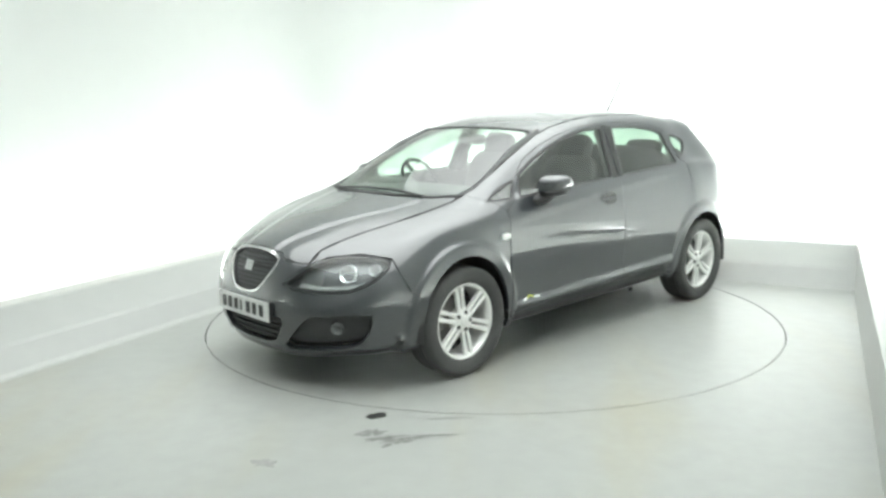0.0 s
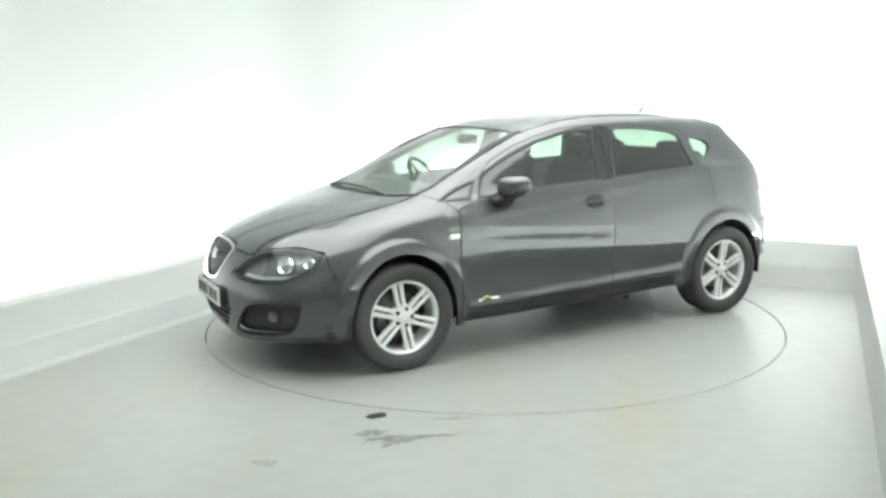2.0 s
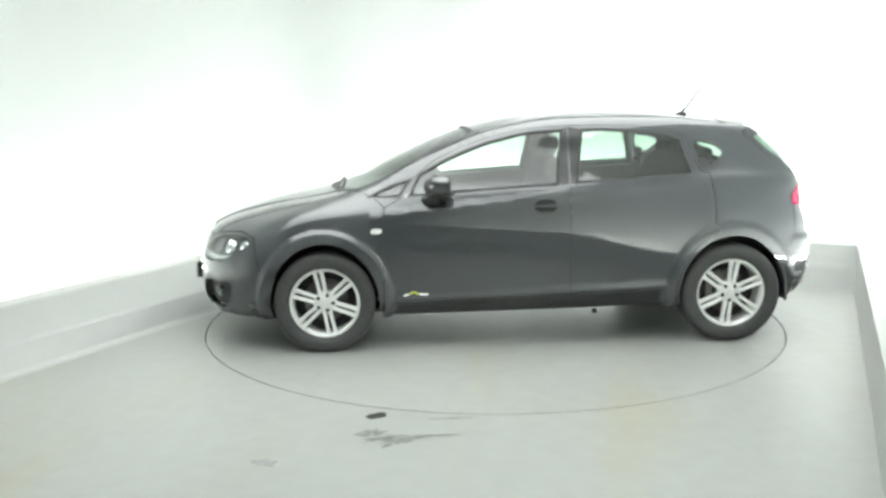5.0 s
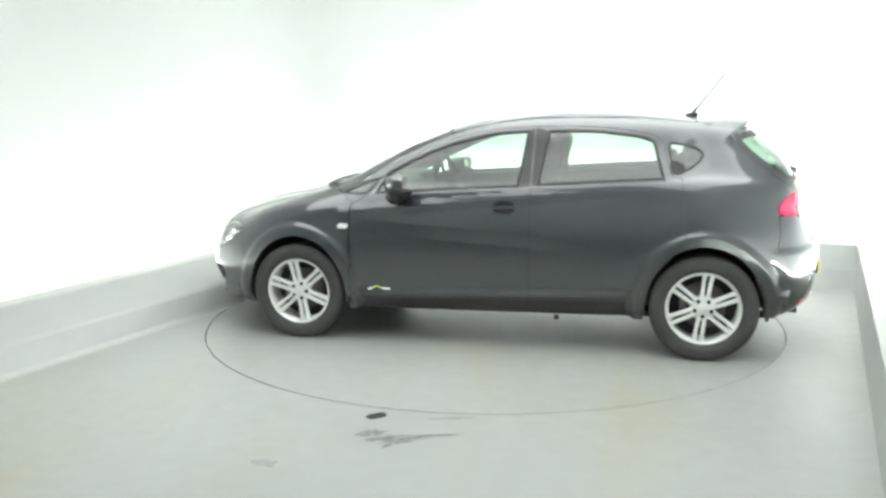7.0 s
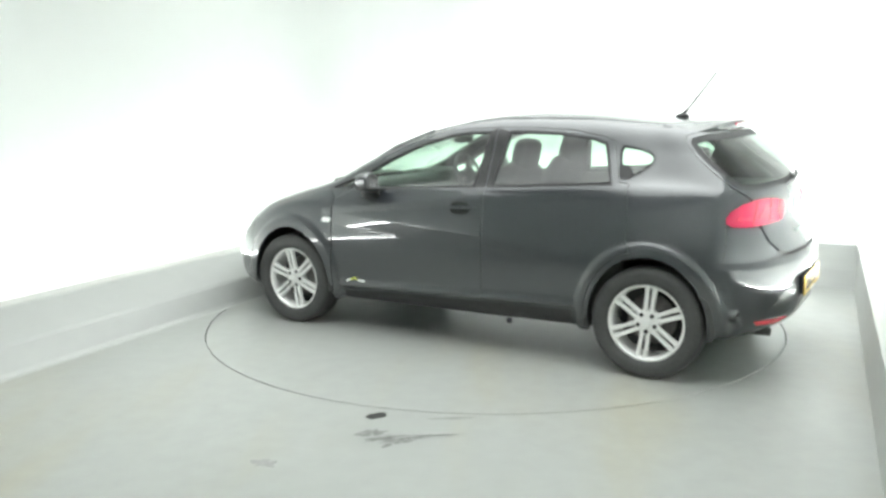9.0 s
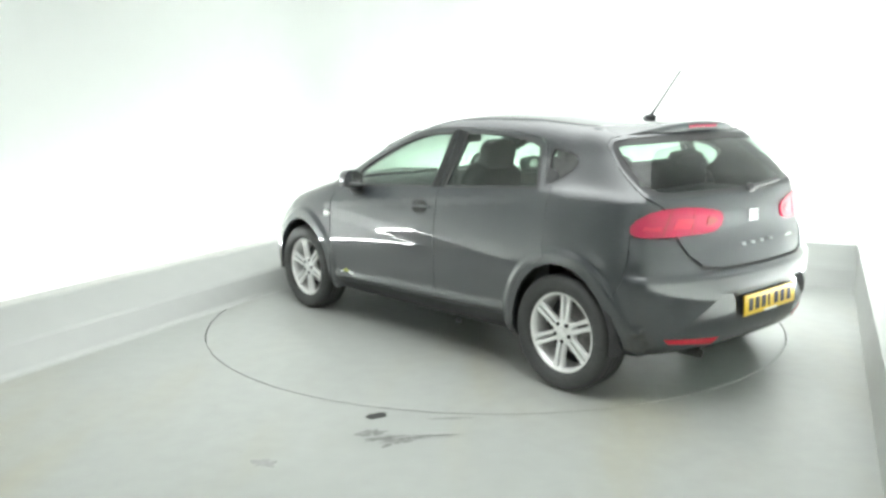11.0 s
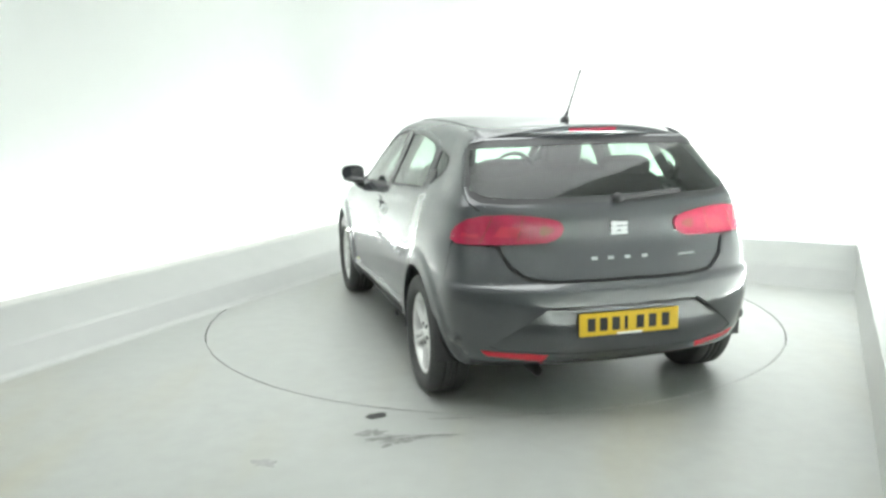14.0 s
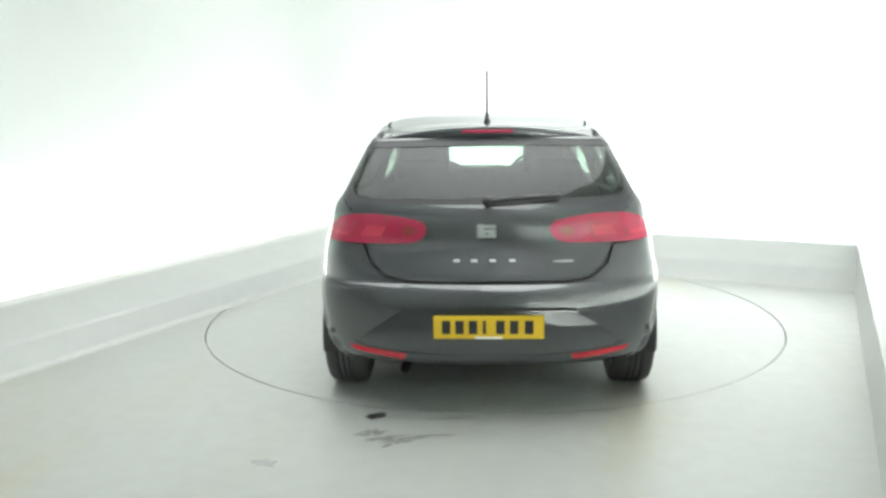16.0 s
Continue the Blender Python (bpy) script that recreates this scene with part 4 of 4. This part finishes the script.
def roof_parts():
    half = [(.348, 0), (.342, .25), (.326, .43), (.315, .50), (.30, .548), (.22, .541), (.10, .546)] + [(x, y - .004) for x, y in ROOF_EDGE] + [(-1.40, .44), (-1.47, .30), (-1.50, 0)]
    panel("roof", "T", mirrored_y(half), M_PAINT, car, thick=0.02)
    foot = lay("T", -1.21, 0)[0]
    bm = bmesh.new()
    bmesh.ops.create_uvsphere(bm, u_segments=20, v_segments=10, radius=1.0)
    for v in bm.verts:
        v.co = (foot.x + .045 * v.co.x - .01 * v.co.z, .018 * v.co.y, foot.z + .002 + .022 * max(-.2, v.co.z))
    base = part("aerial_foot", bm, M_BLACK, car, "black roof aerial foot", True)
    tip = foot + Vector((-.20, 0, .265))
    rod("aerial", [foot + Vector((0, 0, .015)), foot * .8 + tip * .2, foot * .52 + tip * .48], .0062, M_BLACK, base, "thin black whip aerial")
    rod("aerial_tip", [foot * .53 + tip * .47, tip], .0052, M_BLACK, base)
    rod("aerial_sleeve", [foot + Vector((0, 0, .012)), foot * .82 + tip * .18], .009, M_BLACK, base)


def shell():
    """Dark inner shell below the waist: its colour puts the shade into the shut lines."""
    v = [p - n * 0.016 if (n.dot(p - Vector((p.x * .6, 0, .7))) > 0) else p + n * 0.016 for p, n in zip(SKIN_V, SKIN_N)]
    f = []
    for q in SKIN_F:
        c = sum((SKIN_V[i] for i in q), Vector()) / 4
        belt = 0.945 + 0.045 * smooth01((0.9 - c.x) / 2.0)
        if c.x < -1.62:
            belt = 1.02
        if c.z > belt and not (c.x > 1.17 and c.z < 1.0):
            continue
        if any(math.hypot((c.x - w) / .92, c.z - .31) < .41 for w in WHEELS_X) and abs(c.y) > .5:
            continue
        if c.x > 1.2 and c.z < .76 and abs(c.y) < .9:
            continue
        f.append(q)
    mesh_ob("gap_shade_shell", v, f, M_DARK, car)
    part("underbody", box_bm(3.06, 1.28, .03, pose(.14, 0, .215), .01), M_DARK, car)
    part("bulkhead", box_bm(.04, 1.36, .50, pose(1.70, 0, .45), .01), M_DARK, car)


def cushion(name, sx, sy, sz, m, mat, parent, pw=.45):
    bm = bmesh.new()
    bmesh.ops.create_uvsphere(bm, u_segments=24, v_segments=14, radius=1.0)
    for v in bm.verts:
        v.co = [math.copysign(abs(c) ** pw, c) * s / 2 for c, s in zip(v.co, (sx, sy, sz))]
    bm.transform(m)
    return part(name, bm, mat, parent, "", True)


def cabin():
    for y in (.37, -.37):
        seat = cushion("front_seat", .52, .50, .17, pose(.10, y, .50, 0, -8), M_SEAT, car)
        cushion("seat_back", .15, .48, .66, pose(-.20, y, .84, 0, -20), M_SEAT, seat)
        cushion("headrest", .11, .26, .20, pose(-.325, y, 1.20, 0, -14), M_SEAT, seat, .5)
        for d in (-.06, .06):
            rod("headrest_post", [(-.29, y + d, 1.08), (-.32, y + d, 1.20)], .007, M_CHROME, seat)
    bench = cushion("rear_seat", .50, 1.24, .18, pose(-.80, 0, .53, 0, -8), M_SEAT, car)
    cushion("seat_back", .15, 1.26, .62, pose(-1.12, 0, .88, 0, -20), M_SEAT, bench)
    for y in (.36, -.36):
        cushion("headrest", .10, .30, .12, pose(-1.225, y, 1.165, 0, -14), M_SEAT, bench, .5)
    dash = cushion("dashboard", .52, 1.36, .34, pose(.93, 0, .83, 0, 6), M_TRIM, car, .4)
    cushion("instrument_hood", .22, .36, .10, pose(.80, -.36, .985), M_TRIM, dash, .5)
    sw = Matrix.Translation((.52, -.36, .98)) @ Euler((0, radians(-66), 0)).to_matrix().to_4x4()
    v, f = [], []
    for i in range(40):
        a = 2 * math.pi * i / 40
        for j in range(10):
            b = 2 * math.pi * j / 10
            r = .178 + .014 * math.cos(b)
            v.append(sw @ Vector((r * math.cos(a), r * math.sin(a), .014 * math.sin(b))))
    for i in range(40):
        for j in range(10):
            f.append((i * 10 + j, (i + 1) % 40 * 10 + j, (i + 1) % 40 * 10 + (j + 1) % 10, i * 10 + (j + 1) % 10))
    wheel_ob = mesh_ob("steering_wheel", v, f, M_BLACK, car)
    cushion("wheel_hub", .12, .15, .05, sw, M_BLACK, wheel_ob)
    for a in (90, 210, 330):
        part("wheel_spoke", box_bm(.15, .035, .015, sw @ pose(0, 0, 0, 0, 0, a) @ pose(.10, 0, 0), .005), M_BLACK, wheel_ob)
    part("parcel_shelf", box_bm(.46, 1.16, .025, pose(-1.46, 0, 1.0), .008), M_TRIM, car)
    part("cabin_floor", box_bm(2.6, 1.4, .03, pose(-.2, 0, .30), .01), M_DARK, car)
    mirror = cushion("rear_view_mirror", .05, .24, .07, pose(.36, 0, 1.285), M_BLACK, car, .5)
    rod("mirror_stem", [(.36, 0, 1.29), (.43, 0, 1.335)], .01, M_BLACK, mirror)
    for s in (1, -1):
        v = [(x, s * y, z) for x, y, z in ((.9, .735, .3), (-1.1, .735, .3), (-1.1, .735, 1.035), (.7, .735, .965), (.9, .69, .3), (-1.1, .69, .3), (-1.1, .70, 1.03), (.7, .70, .965))]
        mesh_ob("door_trim", v, [(0, 1, 2, 3), (7, 6, 5, 4), (3, 2, 6, 7), (0, 3, 7, 4), (1, 5, 6, 2)], M_TRIM, car, smooth=False)
        rod("pillar_trim", [(-.235, s * .745, .98), (-.26, s * .68, 1.18), (-.285, s * .585, 1.35)], .035, M_TRIM, car)
        rod("pillar_trim", [(1.02, s * .60, .975), (.80, s * .585, 1.10), (.55, s * .55, 1.235), (.28, s * .515, 1.335)], .028, M_TRIM, car)
        rod("seat_belt", [(-.30, s * .70, 1.20), (-.28, s * .73, .7)], .012, M_SEAT, car)


def decals():
    for s in (False, True):
        bars = [((.795, .352), (.765, .360), M_WHITE), ((.765, .36), (.735, .374), M_LIME), ((.735, .374), (.705, .362), M_LIME), ((.70, .36), (.645, .358), M_WHITE)]
        for (x0, z0), (x1, z1), m in bars:
            h = .005
            panel("decal", "L", [(x0, z0 - h), (x1, z1 - h), (x1, z1 + h), (x0, z0 + h)], m, car, (), 0.0015, 0, 0.002, 0.03, s)


for mirror_side in (False, True):
    half_car(mirror_side)
    mirror_unit(mirror_side)
front_end()
rear_end()
roof_parts()
shell()
cabin()
decals()
for wx, ph in ((1.287, 79), (-1.287, 97)):
    for ws_ in (1, -1):
        wheel(wx, ws_, ph)


def motions():
    spin = [(t, Matrix.Rotation(radians(a), 4, "Z")) for t, a in TURN]
    walk(table, spin)
    seat = Matrix.Translation((CAR_X, CAR_Y, 0))
    walk(car, [(t, m @ seat) for t, m in spin])


motions()
